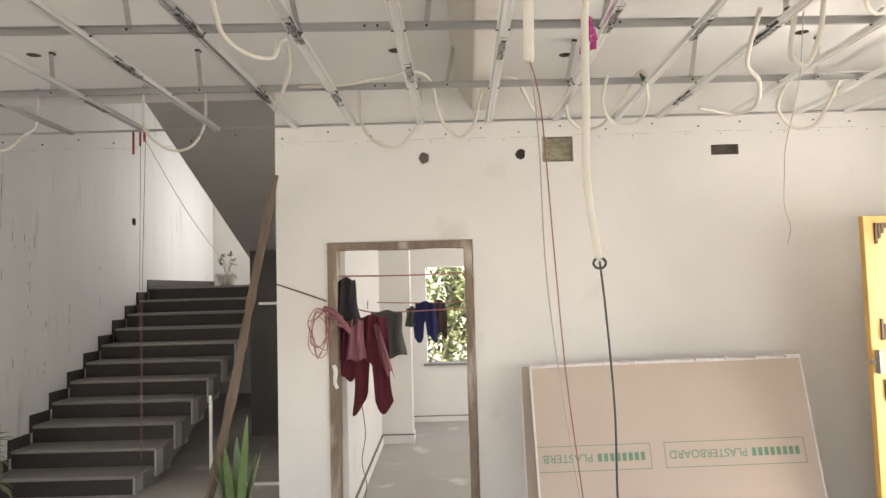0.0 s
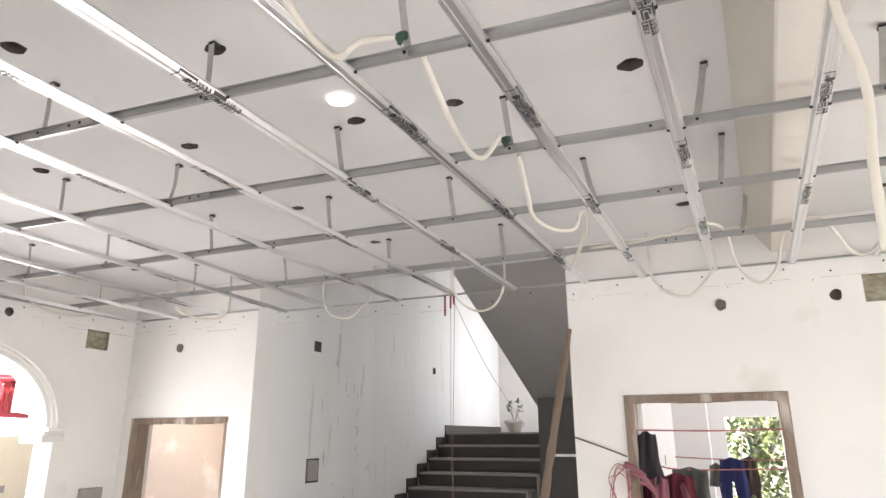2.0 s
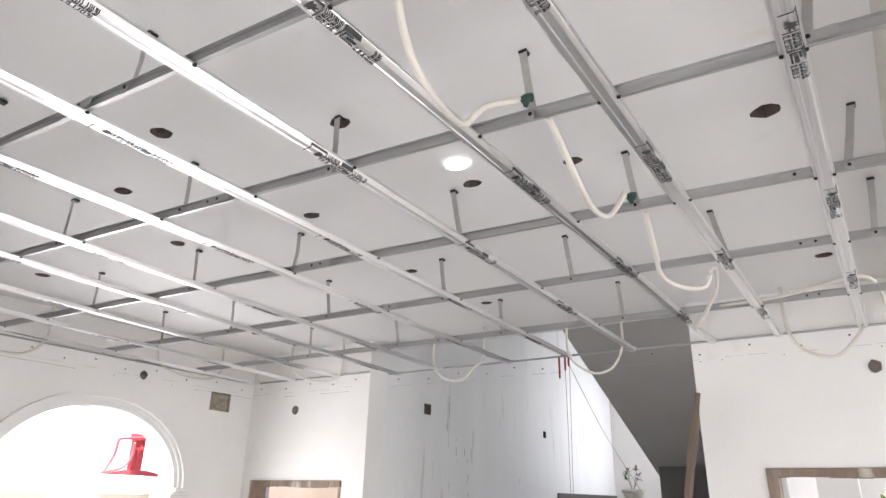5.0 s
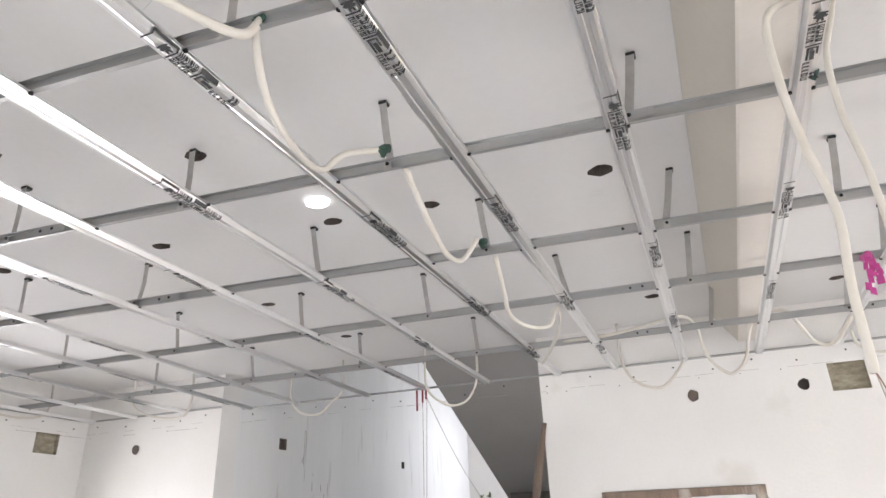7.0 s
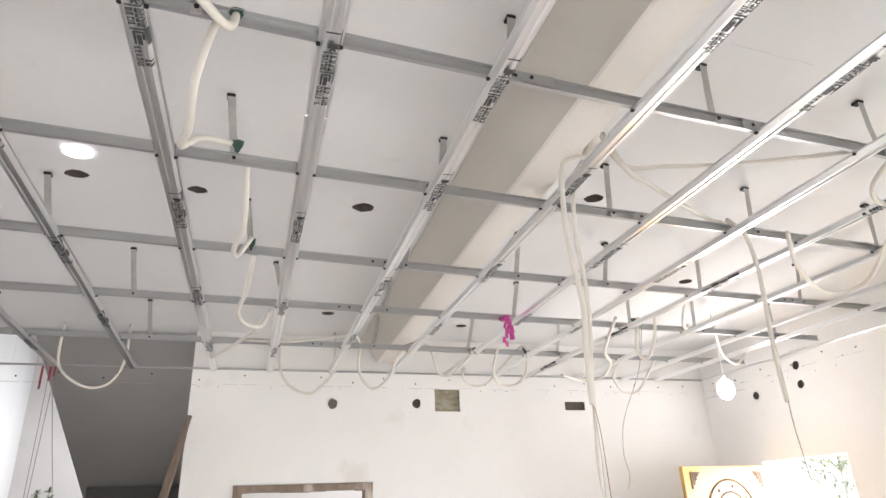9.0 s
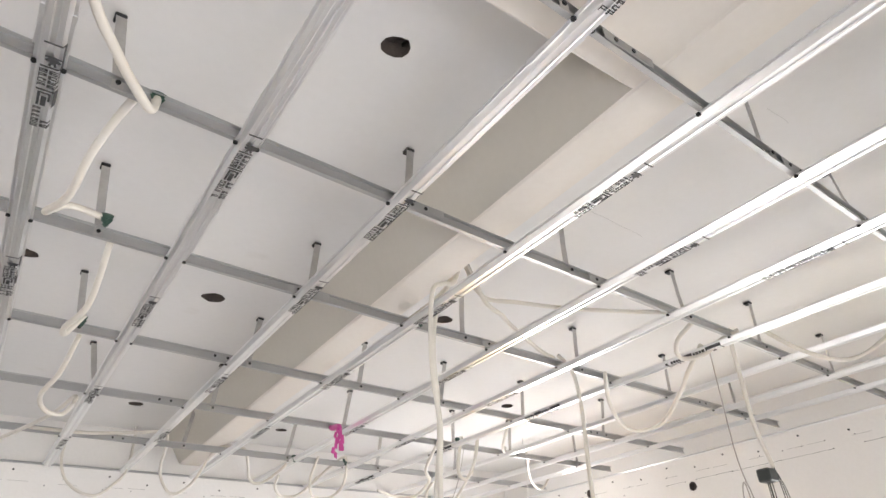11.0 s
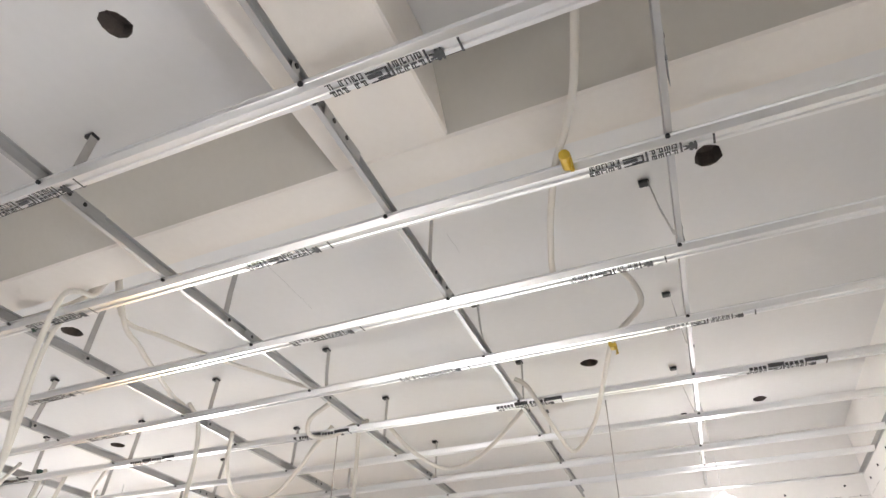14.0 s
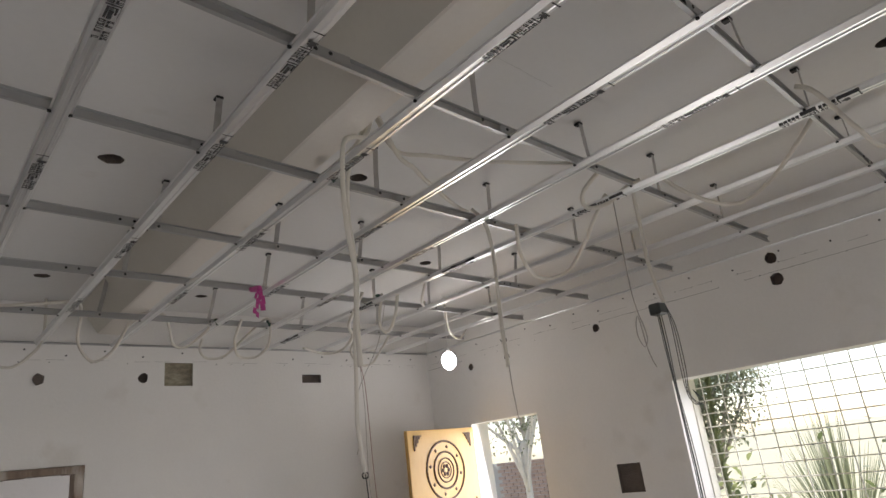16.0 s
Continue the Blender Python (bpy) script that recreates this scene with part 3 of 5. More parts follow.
def print_shape(seed):
    r = random.Random(seed)

    def build(bm):
        def bar(u0, u1, v0, v1):
            at = sorted({v0, v1} | {q for q in (-.0178, .0178) if v0 < q < v1})
            for a, b in zip(at, at[1:]):
                bm.faces.new([bm.verts.new((v, u, -.0006 + max(0, abs(v) - .0178) * 2.71)) for v, u in ((a, u0), (b, u0), (b, u1), (a, u1))])
        w = .0235
        # end lines and long frame
        bar(0, .005, -w, w); bar(.075, .080, -w, w); bar(0, .077, -w, -w + .005); bar(0, .077, w - .003, w)
        # starburst
        for k in range(9):
            a = math.pi * k / 8
            c = Vector((.005, .045, -.0006)); d = Vector((math.cos(a) * .016, math.sin(a) * .03 * (1 if k % 2 else .7), 0))
            s = Vector((-d.y, d.x, 0)).normalized() * .0024
            bm.faces.new([bm.verts.new(p) for p in (c + s * 2, c + d + s, c + d - s, c - s * 2)])
        # blocks of lettering in two rows, too worn to read
        def mark(u, v, h, q):
            arms = r.choice(((0, .5, 1), (0, 1), (.5, 1), (0, .5)))
            bar(u, u + h, v, v + q * .3)
            for a in arms:
                bar(u + (h - .0032) * a, u + (h - .0032) * a + .0032, v, v + q)
            if r.random() < .6:
                bar(u, u + h * .55, v + q * .72, v + q)
        for k in range(2):
            uu = .086
            for _ in range(4):
                h = r.uniform(.012, .0155)
                mark(uu, -w + .0015 + .0235 * k, h, .0205)
                uu += h + .003
        # square hooks, one inside the other
        for q in (0, .010):
            bar(.155 + q, .1605 + q, -w + q, w - q); bar(.155 + q, .215, -w + q, -w + q + .0055); bar(.155 + q, .215 - q * 2, w - q - .0055, w - q)
        bar(.180, .215, -.005, .006)
        for k in range(2):
            uu = .222
            while uu < .298:
                h = r.uniform(.010, .015)
                if r.random() < .9:
                    mark(uu, -w + .002 + .023 * k, h, .020)
                uu += h + .003
    return mesh_of("print", build, INK)


PRINTS = [print_shape(s) for s in range(4)]


def furring(i):
    ya, yb = SY + 0.01, (NY if FURRING[i][0] > -4.2 else NWY) - 0.006
    bm = bmesh.new()
    o = [(-.0325, .0245), (-.0250, .0245), (-.0178, .0050), (-.0078, .0050), (-.0052, .0098), (.0052, .0098), (.0078, .0050), (.0178, .0050), (.0250, .0245), (.0325, .0245),
         (.0325, .0265), (.0236, .0265), (.0164, .0115), (-.0164, .0115), (-.0236, .0265), (-.0325, .0265)]
    xa, xb = line_x(i, ya), line_x(i, yb)
    a = [bm.verts.new((xa + u, ya, GZ + v)) for u, v in o]
    b = [bm.verts.new((xb + u, yb, GZ + v)) for u, v in o]
    n = len(o)
    bm.faces.new(a); bm.faces.new(b[::-1])
    for k in range(n):
        bm.faces.new((a[k], b[k], b[(k + 1) % n], a[(k + 1) % n]))
    # sleeve where two lengths lap
    ys = -0.2 + (i * 0.53) % 1.6
    for u0, u1 in ((-.0337, -.0247), (.0247, .0337)):
        box(bm, line_x(i, ys) + u0, line_x(i, ys) + u1, ys, ys + .12, GZ + .0230, GZ + .0243)
    ob = part("furring_channel", bm, STEEL)
    tagged(ob, "shiny galvanised steel furring channel with black print", "ceiling channel", "furring channels")
    for j in range(len(CARRIER)):
        y = line_y(j, FURRING[i][0])
        for s in (-.0288, .0288):
            child("screw", SCREW_ME, ob, UP(line_x(i, y) + s, y - .006 + .008 * math.sin(i * 3 + j * 5 + s), GZ + .0235))
    starts = PRINT_ROWS.get(i) or [PRINT_AT.get(i, 1.2 + 0.37 * i % 1.08) + 1.05 * k for k in range(-3, 6)]
    for k, y in enumerate(starts):
        if SY + .02 < y and y + .31 < yb and i < 15:
            tagged(child("print", PRINTS[(i + k) % 4], ob, UP(line_x(i, y + .15), y, GZ + .0050) @ pose(0, 0, 0, 0, 0, -math.degrees(FURRING[i][1]))), kind="stuff")
    return ob


for i in range(len(FURRING)):
    furring(i)

for j in range(len(CARRIER)):
    bm = bmesh.new()
    o = [(0, 0), (.015, 0), (.015, .002), (.002, .002), (.002, .038), (.015, .038), (.015, .040), (0, .040)]
    x0, x1 = WX + 0.02, EX - 0.10 - .03 * (j % 2)
    rings = [[bm.verts.new((x, line_y(j, x) - u, GZ + .0272 + v)) for u, v in o] for x in (x0, 0, x1)]
    bm.faces.new(rings[0]); bm.faces.new(rings[-1][::-1])
    for a, b in zip(rings, rings[1:]):
        for k in range(8):
            bm.faces.new((a[k], b[k], b[(k + 1) % 8], a[(k + 1) % 8]))
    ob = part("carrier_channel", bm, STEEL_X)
    tagged(ob, "grey galvanised steel carrier channel", "ceiling channel", "carrier channels")
    for x in (-3.1 + .17 * j, -0.62 + .05 * j, 0.62 - .04 * j, 1.9 + .1 * j):      # lap joints with slots
        bm = bmesh.new()
        box(bm, x, x + .17, line_y(j, x) - .0165, line_y(j, x) - .0152, GZ + .029, GZ + .060)
        lap = part("lap_joint", bm, STEEL_X, ob)
        for q in (.04, .10):
            child("screw", SCREW_ME, lap, UP(x + q, line_y(j, x) - .017, GZ + .046) @ pose(0, 0, 0, 90, 0, 0))

# hanger straps from the slab to the carriers
HANG = {0: (-0.14, -1.64, -2.53, -3.45, -4.4, 0.60, 1.37, 2.15), 1: (-0.24, -0.85, -1.63, -2.44, -3.35, -4.3, -5.1, 0.61, 1.5, 2.05, 2.8),
        2: (-0.31, -1.05, -1.86, -2.87, -3.65, -4.6, 0.31, 0.86, 1.52, 2.3), 3: (-1.13, -1.92, -2.72, -3.6, -4.5, -0.37, 0.40, 1.18, 1.98, 2.72),
        4: (-0.37, -1.22, -2.1, -2.95, 0.36, 1.12, 1.76, 2.55), 5: (0.36, 0.98, 1.62, 2.3, -0.5), 6: (0.46, 1.22, 2.0, 2.7, -0.4)}
SIDE = random.Random(5)
for j, xs in HANG.items():
    for x in xs:
        y = line_y(j, x) + 0.004
        top = 3.05 if (-0.06 < x < 0.18) else SLAB_Z
        dx, dy = SIDE.uniform(-.015, .015) + (-.045 if x < -.6 else .045), SIDE.uniform(.0, .04)
        if (j, x) == (2, -2.87):
            dx, dy = -0.08, 0.09
        h = thing("ceiling_hanger", "bent galvanised strap hanging from the ceiling slab", "hanger", (x, y, GZ + .03), "ceiling hangers")
        bm = bmesh.new()
        w = .0135
        path = [(x, y - .021, GZ + .024), (x, y - .021, GZ + .05), (x, y + .001, GZ + .068), (x + dx * .5, y + dy * .6, 3.13), (x + dx, y + dy, top - .004), (x + dx, y + dy + .03, top - .003)]
        ring = []
        for k, (px, py, pz) in enumerate(path):
            t = .0013
            ring.append([bm.verts.new((px - w, py, pz)), bm.verts.new((px + w, py, pz)), bm.verts.new((px + w, py + t, pz - t)), bm.verts.new((px - w, py + t, pz - t))])
        for p, q in zip(ring, ring[1:]):
            for k in range(4):
                bm.faces.new((p[k], p[(k + 1) % 4], q[(k + 1) % 4], q[k]))
        bm.faces.new(ring[0]); bm.faces.new(ring[-1][::-1])
        part("strap", bm, STRAP, h)
        bm = bmesh.new()
        box(bm, x + dx - .015, x + dx + .015, y + dy - .004, y + dy + .03, top - .018, top - .005)
        part("fixing", bm, SCREW, h, "dark rusty fixing", bevel=.003)
        child("screw", SCREW_ME, h, UP(x, y - .0225, GZ + .045) @ pose(0, 0, 0, 90, 0, 0))

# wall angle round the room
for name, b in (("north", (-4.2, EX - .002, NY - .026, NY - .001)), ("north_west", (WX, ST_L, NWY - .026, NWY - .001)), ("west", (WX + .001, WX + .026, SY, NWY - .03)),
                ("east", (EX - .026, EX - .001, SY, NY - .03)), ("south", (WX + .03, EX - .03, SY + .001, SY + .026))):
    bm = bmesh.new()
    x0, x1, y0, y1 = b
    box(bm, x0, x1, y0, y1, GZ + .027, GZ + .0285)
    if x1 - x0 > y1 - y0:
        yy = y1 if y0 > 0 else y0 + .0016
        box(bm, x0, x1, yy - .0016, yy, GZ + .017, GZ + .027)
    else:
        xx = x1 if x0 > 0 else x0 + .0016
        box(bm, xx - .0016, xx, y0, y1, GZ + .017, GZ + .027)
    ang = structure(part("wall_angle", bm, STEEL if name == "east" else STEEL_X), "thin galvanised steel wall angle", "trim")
    n = int(max(x1 - x0, y1 - y0) / .29)
    for k in range(n):
        u = (k + .4 + .2 * math.sin(k * 7)) / n
        z = GZ - .035 - .02 * (k % 2) - .01 * math.sin(k * 3)
        if name in ("north", "north_west", "south"):
            yy = (y1 if y0 > 0 else y0)
            child("screw", SCREW_ME, ang, UP(x0 + u * (x1 - x0), yy + (-.003 if y0 > 0 else .003), z) @ pose(0, 0, 0, 90, 0, 0))
        else:
            xx = (x1 if x0 > 0 else x0)
            child("screw", SCREW_ME, ang, UP(xx + (-.003 if x0 > 0 else .003), y0 + u * (y1 - y0), z) @ pose(0, 0, 0, 0, 90, 0))
    # chalk-line crack under the angle
    bm = bmesh.new()
    z = GZ - .10
    if x1 - x0 > y1 - y0:
        yy = (y1 + .001 if y0 > 0 else y0 - .001)
        for k in range(n * 2):
            if (k * 7) % 5 < 3:
                q = x0 + k / (n * 2) * (x1 - x0)
                box(bm, q, q + .12, yy - .0015, yy + .001, z + .004 * math.sin(k), z + .004 * math.sin(k) + .0025)
    else:
        xx = (x1 + .001 if x0 > 0 else x0 - .001)
        for k in range(n * 2):
            if (k * 7) % 5 < 3:
                q = y0 + k / (n * 2) * (y1 - y0)
                box(bm, xx - .0015, xx + .0015, q, q + .12, z + .004 * math.sin(k), z + .004 * math.sin(k) + .0025)
    part("scored_line", bm, STRAP, ang, "thin grey scored line on the plaster")


# ---- conduits and cables ----
def conduit(pts, r=.0125, label="white plastic conduit looped through the ceiling grid", name="conduit"):
    bm = bmesh.new()
    tube(bm, pts, r * .86, 10, 7)
    return tagged(part(name, bm, PVC, smooth=True), label, "conduit", "white conduits")


def cable(pts, mat, r=.003, label="thin hanging electric cable", name="cable"):
    bm = bmesh.new()
    tube(bm, pts, r, 6, 6)
    return tagged(part(name, bm, mat, smooth=True), label, "cable", "loose cables")


def tie(x, y, z, mat, label, w=.03):
    """A strip of tape wrapped round a conduit with two short ends."""
    bm = bmesh.new()
    tube(bm, [(x - w * .5, y, z), (x, y, z + .004), (x + w * .5, y, z)], .0145, 8, 3)
    for s in (-1, 1):
        box(bm, -.007, .007, -.0015, .0015, -.034, 0, Matrix.Translation((x + s * .012, y - .012, z - .005)) @ pose(0, 0, 0, 12 * s, 25 * s, 20))
    return tagged(part("tape_tie", bm, mat), label, "tape")


GREEN = material("green_tape", (0.025, 0.065, 0.045), 0.5, bump=0.05)
YELLOW_TAPE = material("yellow_tape", (0.62, 0.42, 0.04), 0.5, bump=0.05)
RED_CABLE = material("red_cable", (0.25, 0.11, 0.08), 0.5, bump=0.0)
BLACK_CABLE = material("black_cable", (0.03, 0.035, 0.03), 0.5, bump=0.0)
GREY_CABLE = material("grey_cable", (0.38, 0.35, 0.32), 0.6, bump=0.0)

conduit([(-1.75, -.35, 3.2), (-1.5, 0.3, 3.03), (-1.33, 0.75, 2.99), (-1.24, 0.89, 2.96), (-1.17, 0.96, 2.93), (-1.14, 1.0, 2.94), (-1.13, 1.03, 3.0)], .0135)
conduit([(-1.13, 1.05, 3.02), (-1.173, 1.068, 3.015), (-1.222, 1.195, 2.92), (-1.241, 1.356, 2.87), (-1.281, 1.557, 2.922), (-1.229, 1.6, 2.988), (-1.137, 1.668, 3.02)])
conduit([(-1.086, 1.75, 2.99), (-1.081, 1.962, 2.858), (-1.116, 2.209, 2.86), (-1.102, 2.345, 2.888), (-1.051, 2.395, 2.995)])
conduit([(-1.035, 2.60, 2.99), (-1.055, 2.78, 2.88), (-1.09, 3.0, 2.84), (-1.045, 3.2, 2.832), (-0.96, 3.29, 2.85), (-0.925, 3.28, 2.92), (-0.925, 3.42, 2.975), (-0.985, 3.71, 2.95), (-1.15, 4.16, 2.925), (-1.26, 4.47, 2.94)])
conduit([(-1.3, 4.3, 2.99), (-1.09, 4.21, 3.0), (-0.75, 4.12, 2.985), (-0.49, 4.05, 3.0), (-0.31, 4.06, 3.025), (-0.23, 4.28, 3.01), (-0.19, 4.5, 2.87), (-0.07, 4.6, 2.76), (0.03, 4.5, 2.82), (0.07, 4.3, 2.96), (0.13, 4.25, 3.025),
         (0.27, 4.22, 3.025), (0.34, 4.3, 2.96), (0.44, 4.5, 2.88), (0.53, 4.5, 2.86), (0.59, 4.3, 2.92), (0.66, 4.25, 3.02)], .012)
conduit([(0.62, 4.4, 2.9), (0.68, 4.6, 2.86), (0.8, 4.75, 2.83), (0.92, 4.7, 2.84), (1.0, 4.5, 2.95), (1.03, 4.15, 3.025), (1.11, 4.3, 2.87), (1.1, 4.5, 2.8), (0.95, 4.5, 2.8), (0.83, 4.3, 2.88), (0.84, 4.2, 3.02)], .012)
conduit([(1.33, 3.3, 3.02), (1.4, 3.6, 2.87), (1.56, 3.8, 2.83), (1.78, 4.3, 2.83), (1.73, 4.5, 2.84), (1.47, 4.4, 2.86)], .0135)
conduit([(1.5, 3.3, 3.03), (1.46, 3.3, 2.80), (1.53, 3.3, 2.75), (1.57, 3.25, 2.87), (1.57, 3.2, 3.03)], .0135)
conduit([(2.04, 4.4, 3.0), (2.08, 4.6, 2.9), (2.26, 4.75, 2.8), (2.41, 4.75, 2.81), (2.42, 4.6, 2.91), (2.35, 4.35, 3.0)], .0135)
for a in ([(-2.32, 4.88, 2.99), (-2.24, 4.85, 2.86), (-2.09, 4.85, 2.78), (-1.95, 4.85, 2.82), (-1.88, 4.88, 2.99)],
          [(-3.6, 4.88, 3.01), (-3.49, 4.85, 2.86), (-3.29, 4.85, 2.82), (-3.16, 4.85, 2.92), (-3.09, 4.88, 3.0)],
          [(-0.76, 4.88, 2.98), (-0.68, 4.85, 2.82), (-0.52, 4.85, 2.76), (-0.4, 4.85, 2.85), (-0.33, 4.88, 2.98)],
          [(-5.0, 4.5, 3.0), (-4.85, 4.6, 2.9), (-4.6, 4.65, 2.88), (-4.45, 4.6, 2.97)],
          [(-5.8, 1.9, 3.0), (-5.75, 2.1, 2.86), (-5.75, 2.4, 2.82), (-5.8, 2.6, 2.98)],
          [(-5.8, 3.6, 3.0), (-5.75, 3.8, 2.9), (-5.75, 4.1, 2.9), (-5.8, 4.3, 3.0)]):
    conduit([(*a[0][:2], SLAB_Z - .004)] + a + [(*a[-1][:2], SLAB_Z - .004)], .0115, "white conduit loop hanging at the wall top")
# the pair that hangs in the middle of the room
conduit([(0.20, 1.52, SLAB_Z), (0.13, 1.51, 3.07), (0.04, 1.47, 3.015), (-0.033, 1.437, 2.95), (-0.042, 1.447, 2.786), (-0.029, 1.458, 2.622), (-0.008, 1.458, 2.458), (-0.026, 1.444, 2.294), (-0.034, 1.433, 2.13)], .0108, "thick white conduit hanging down with bare wires")
conduit([(0.20, 1.58, SLAB_Z), (0.15, 1.60, 3.06), (0.118, 1.635, 2.95), (0.113, 1.648, 2.786), (0.128, 1.653, 2.621), (0.131, 1.661, 2.457), (0.119, 1.672, 2.293), (0.118, 1.683, 2.129), (0.114, 1.689, 1.964), (0.133, 1.693, 1.805)], .0094, "thick white conduit hanging down with a black cable")
bm = bmesh.new()
tube(bm, [(0.134 + .013 * math.cos(a), 1.692, 1.796 + .011 * math.sin(a)) for a in [2 * math.pi * k / 8 for k in range(9)]], .0028, 6, 2)
tagged(part("cable_knot", bm, BLACK_CABLE, smooth=True), "black cable knotted under the conduit end", "cable")
cable([(0.134, 1.692, 1.80), (0.142, 1.692, 1.7), (0.152, 1.692, 1.5), (0.15, 1.692, 1.3), (0.16, 1.70, 1.0), (0.175, 1.71, 0.6), (0.165, 1.71, 0.0)], BLACK_CABLE, .0023, "black cable hanging from the conduit")
cable([(-0.034, 1.434, 2.14), (-0.015, 1.44, 2.05), (0.0, 1.45, 1.8), (0.012, 1.45, 1.6), (0.032, 1.45, 1.4), (0.06, 1.45, 1.1), (0.10, 1.46, 0.8), (0.13, 1.47, 0.3), (0.12, 1.47, 0.0)], RED_CABLE, .0012, "thin red wire hanging from the conduit")
cable([(-0.032, 1.438, 2.14), (-0.02, 1.445, 2.0), (-0.012, 1.46, 1.75), (0.022, 1.46, 1.45), (0.075, 1.46, 1.1), (0.13, 1.47, 0.7), (0.14, 1.48, 0.0)], GREY_CABLE, .0012, "thin pale wire hanging from the conduit")
# eastern half
conduit([(0.236, 1.567, 3.2), (0.3, 1.546, 3.06), (0.443, 1.482, 3.04), (0.651, 1.388, 3.024), (0.863, 1.291, 3.023), (1.053, 1.184, 3.019)], .0105)
conduit([(0.23, 1.55, 3.2), (0.3, 1.53, 3.03), (0.4, 1.55, 3.0), (0.57, 1.66, 3.02), (0.86, 1.8, 3.02), (0.99, 1.84, 3.02)], .0115)
conduit([(0.2, 1.5, 3.22), (0.15, 1.6, 3.08), (0.12, 1.75, 3.03), (0.11, 1.84, 3.02)], .0115)
conduit([(1.0, 1.82, 3.03), (1.075, 1.81, 2.96), (1.092, 1.799, 2.801), (1.07, 1.785, 2.607), (1.042, 1.769, 2.405), (1.01, 1.735, 2.2)], .0115, "white conduit hanging straight down with a wire")
cable([(1.01, 1.73, 2.21), (1.01, 1.73, 2.1), (1.03, 1.74, 2.0), (1.04, 1.74, 1.88)], GREY_CABLE, .0024)
conduit([(1.491, 1.171, 3.03), (1.566, 1.22, 2.964), (1.592, 1.235, 2.805), (1.599, 1.241, 2.609), (1.62, 1.22, 2.42)], .0115, "white conduit hanging to a black junction box")
conduit([(1.44, 1.3, 2.99), (1.5, 1.44, 2.91), (1.65, 1.606, 2.879), (1.832, 1.897, 2.807), (1.719, 2.03, 2.798), (1.474, 1.931, 2.876), (1.319, 1.803, 2.99)])
conduit([(1.21, 1.15, 3.02), (1.26, 1.31, 2.97), (1.36, 1.37, 2.93), (1.44, 1.3, 2.94), (1.45, 1.2, 2.98), (1.51, 1.14, 3.02)])
conduit([(-0.40, -0.32, 3.04), (-0.21, -0.272, 3.01), (-0.09, -0.223, 2.995), (-0.01, -0.182, 2.985), (0.12, -0.14, 2.995), (0.32, -0.085, 2.995), (0.54, -0.048, 2.985), (0.58, -0.15, 3.03), (0.71, -0.25, 3.06), (0.91, -0.28, 3.05), (1.0, -0.19, 3.01)], .0115)
conduit([(1.0, -0.19, 3.01), (1.06, -0.13, 2.97), (1.45, -0.02, 2.95), (1.71, 0.07, 2.91), (1.86, 0.2, 2.85), (1.6, 0.23, 2.88), (1.35, 0.27, 2.98), (1.31, 0.32, 3.02)], .0115)
conduit([(1.64, 0.36, 3.02), (1.86, 0.66, 2.9), (1.88, 0.86, 2.85), (1.66, 0.95, 2.88), (1.54, 1.05, 3.0)], .0115)
conduit([(1.48, 2.75, 3.02), (1.62, 3.0, 2.92), (1.76, 3.15, 2.92), (1.9, 3.3, 3.0)], .0115)
conduit([(2.2, 3.4, 3.02), (2.5, 3.7, 2.9), (2.8, 3.9, 2.88), (3.0, 4.0, 3.0)], .0115)
cable([(1.56, -0.02, 2.96), (1.9, 0.03, 2.7), (2.2, 0.07, 2.45), (2.6, 0.1, 2.1), (3.1, 0.13, 1.6), (3.3, 0.16, 0.9)], GREY_CABLE, .0022, "black cable slanting down from the grid")
cable([(1.5, 1.3, 3.0), (1.49, 1.3, 2.75), (1.5, 1.31, 2.5), (1.52, 1.31, 2.38), (1.56, 1.32, 2.33), (1.57, 1.32, 2.26), (1.53, 1.32, 2.22), (1.49, 1.32, 2.27), (1.5, 1.32, 2.34), (1.53, 1.32, 2.36), (1.52, 1.3, 2.2), (1.56, 1.3, 2.12)], GREY_CABLE, .0028, "grey cable hanging in a coil")
box_ = thing("junction_box", "black junction box hanging on loose cables", "junction box", (1.57, 1.23, 2.37))
boxes("housing", [(1.53, 1.60, 1.20, 1.26, 2.355, 2.41)], BLACK_CABLE, box_, bevel=.006)
for k in range(4):
    bm = bmesh.new()
    o = .011 * k + .004 * math.sin(k * 2.6)
    tube(bm, [(1.55 + o, 1.23, 2.36), (1.56 + o, 1.235, 2.2), (1.58 + o * .5, 1.24, 2.0), (1.585 + o, 1.24, 1.7), (1.60 + o, 1.25, 1.2), (1.62 + o, 1.25, .5)], .0022, 6, 5)
    part("lead", bm, BLACK_CABLE, box_, smooth=True)
for k in range(3):
    bm = bmesh.new()
    tube(bm, [(1.62, 1.22, 2.42), (1.64 + .02 * k, 1.22, 2.3), (1.65 + .025 * k, 1.23, 2.1), (1.66 + .01 * k, 1.23, 1.98), (1.70 + .03 * k, 1.22, 1.93), (1.74 + .02 * k, 1.22, 1.95), (1.70, 1.22, 2.0)], .0019, 6, 6)
    part("loop", bm, BLACK_CABLE, box_, smooth=True)
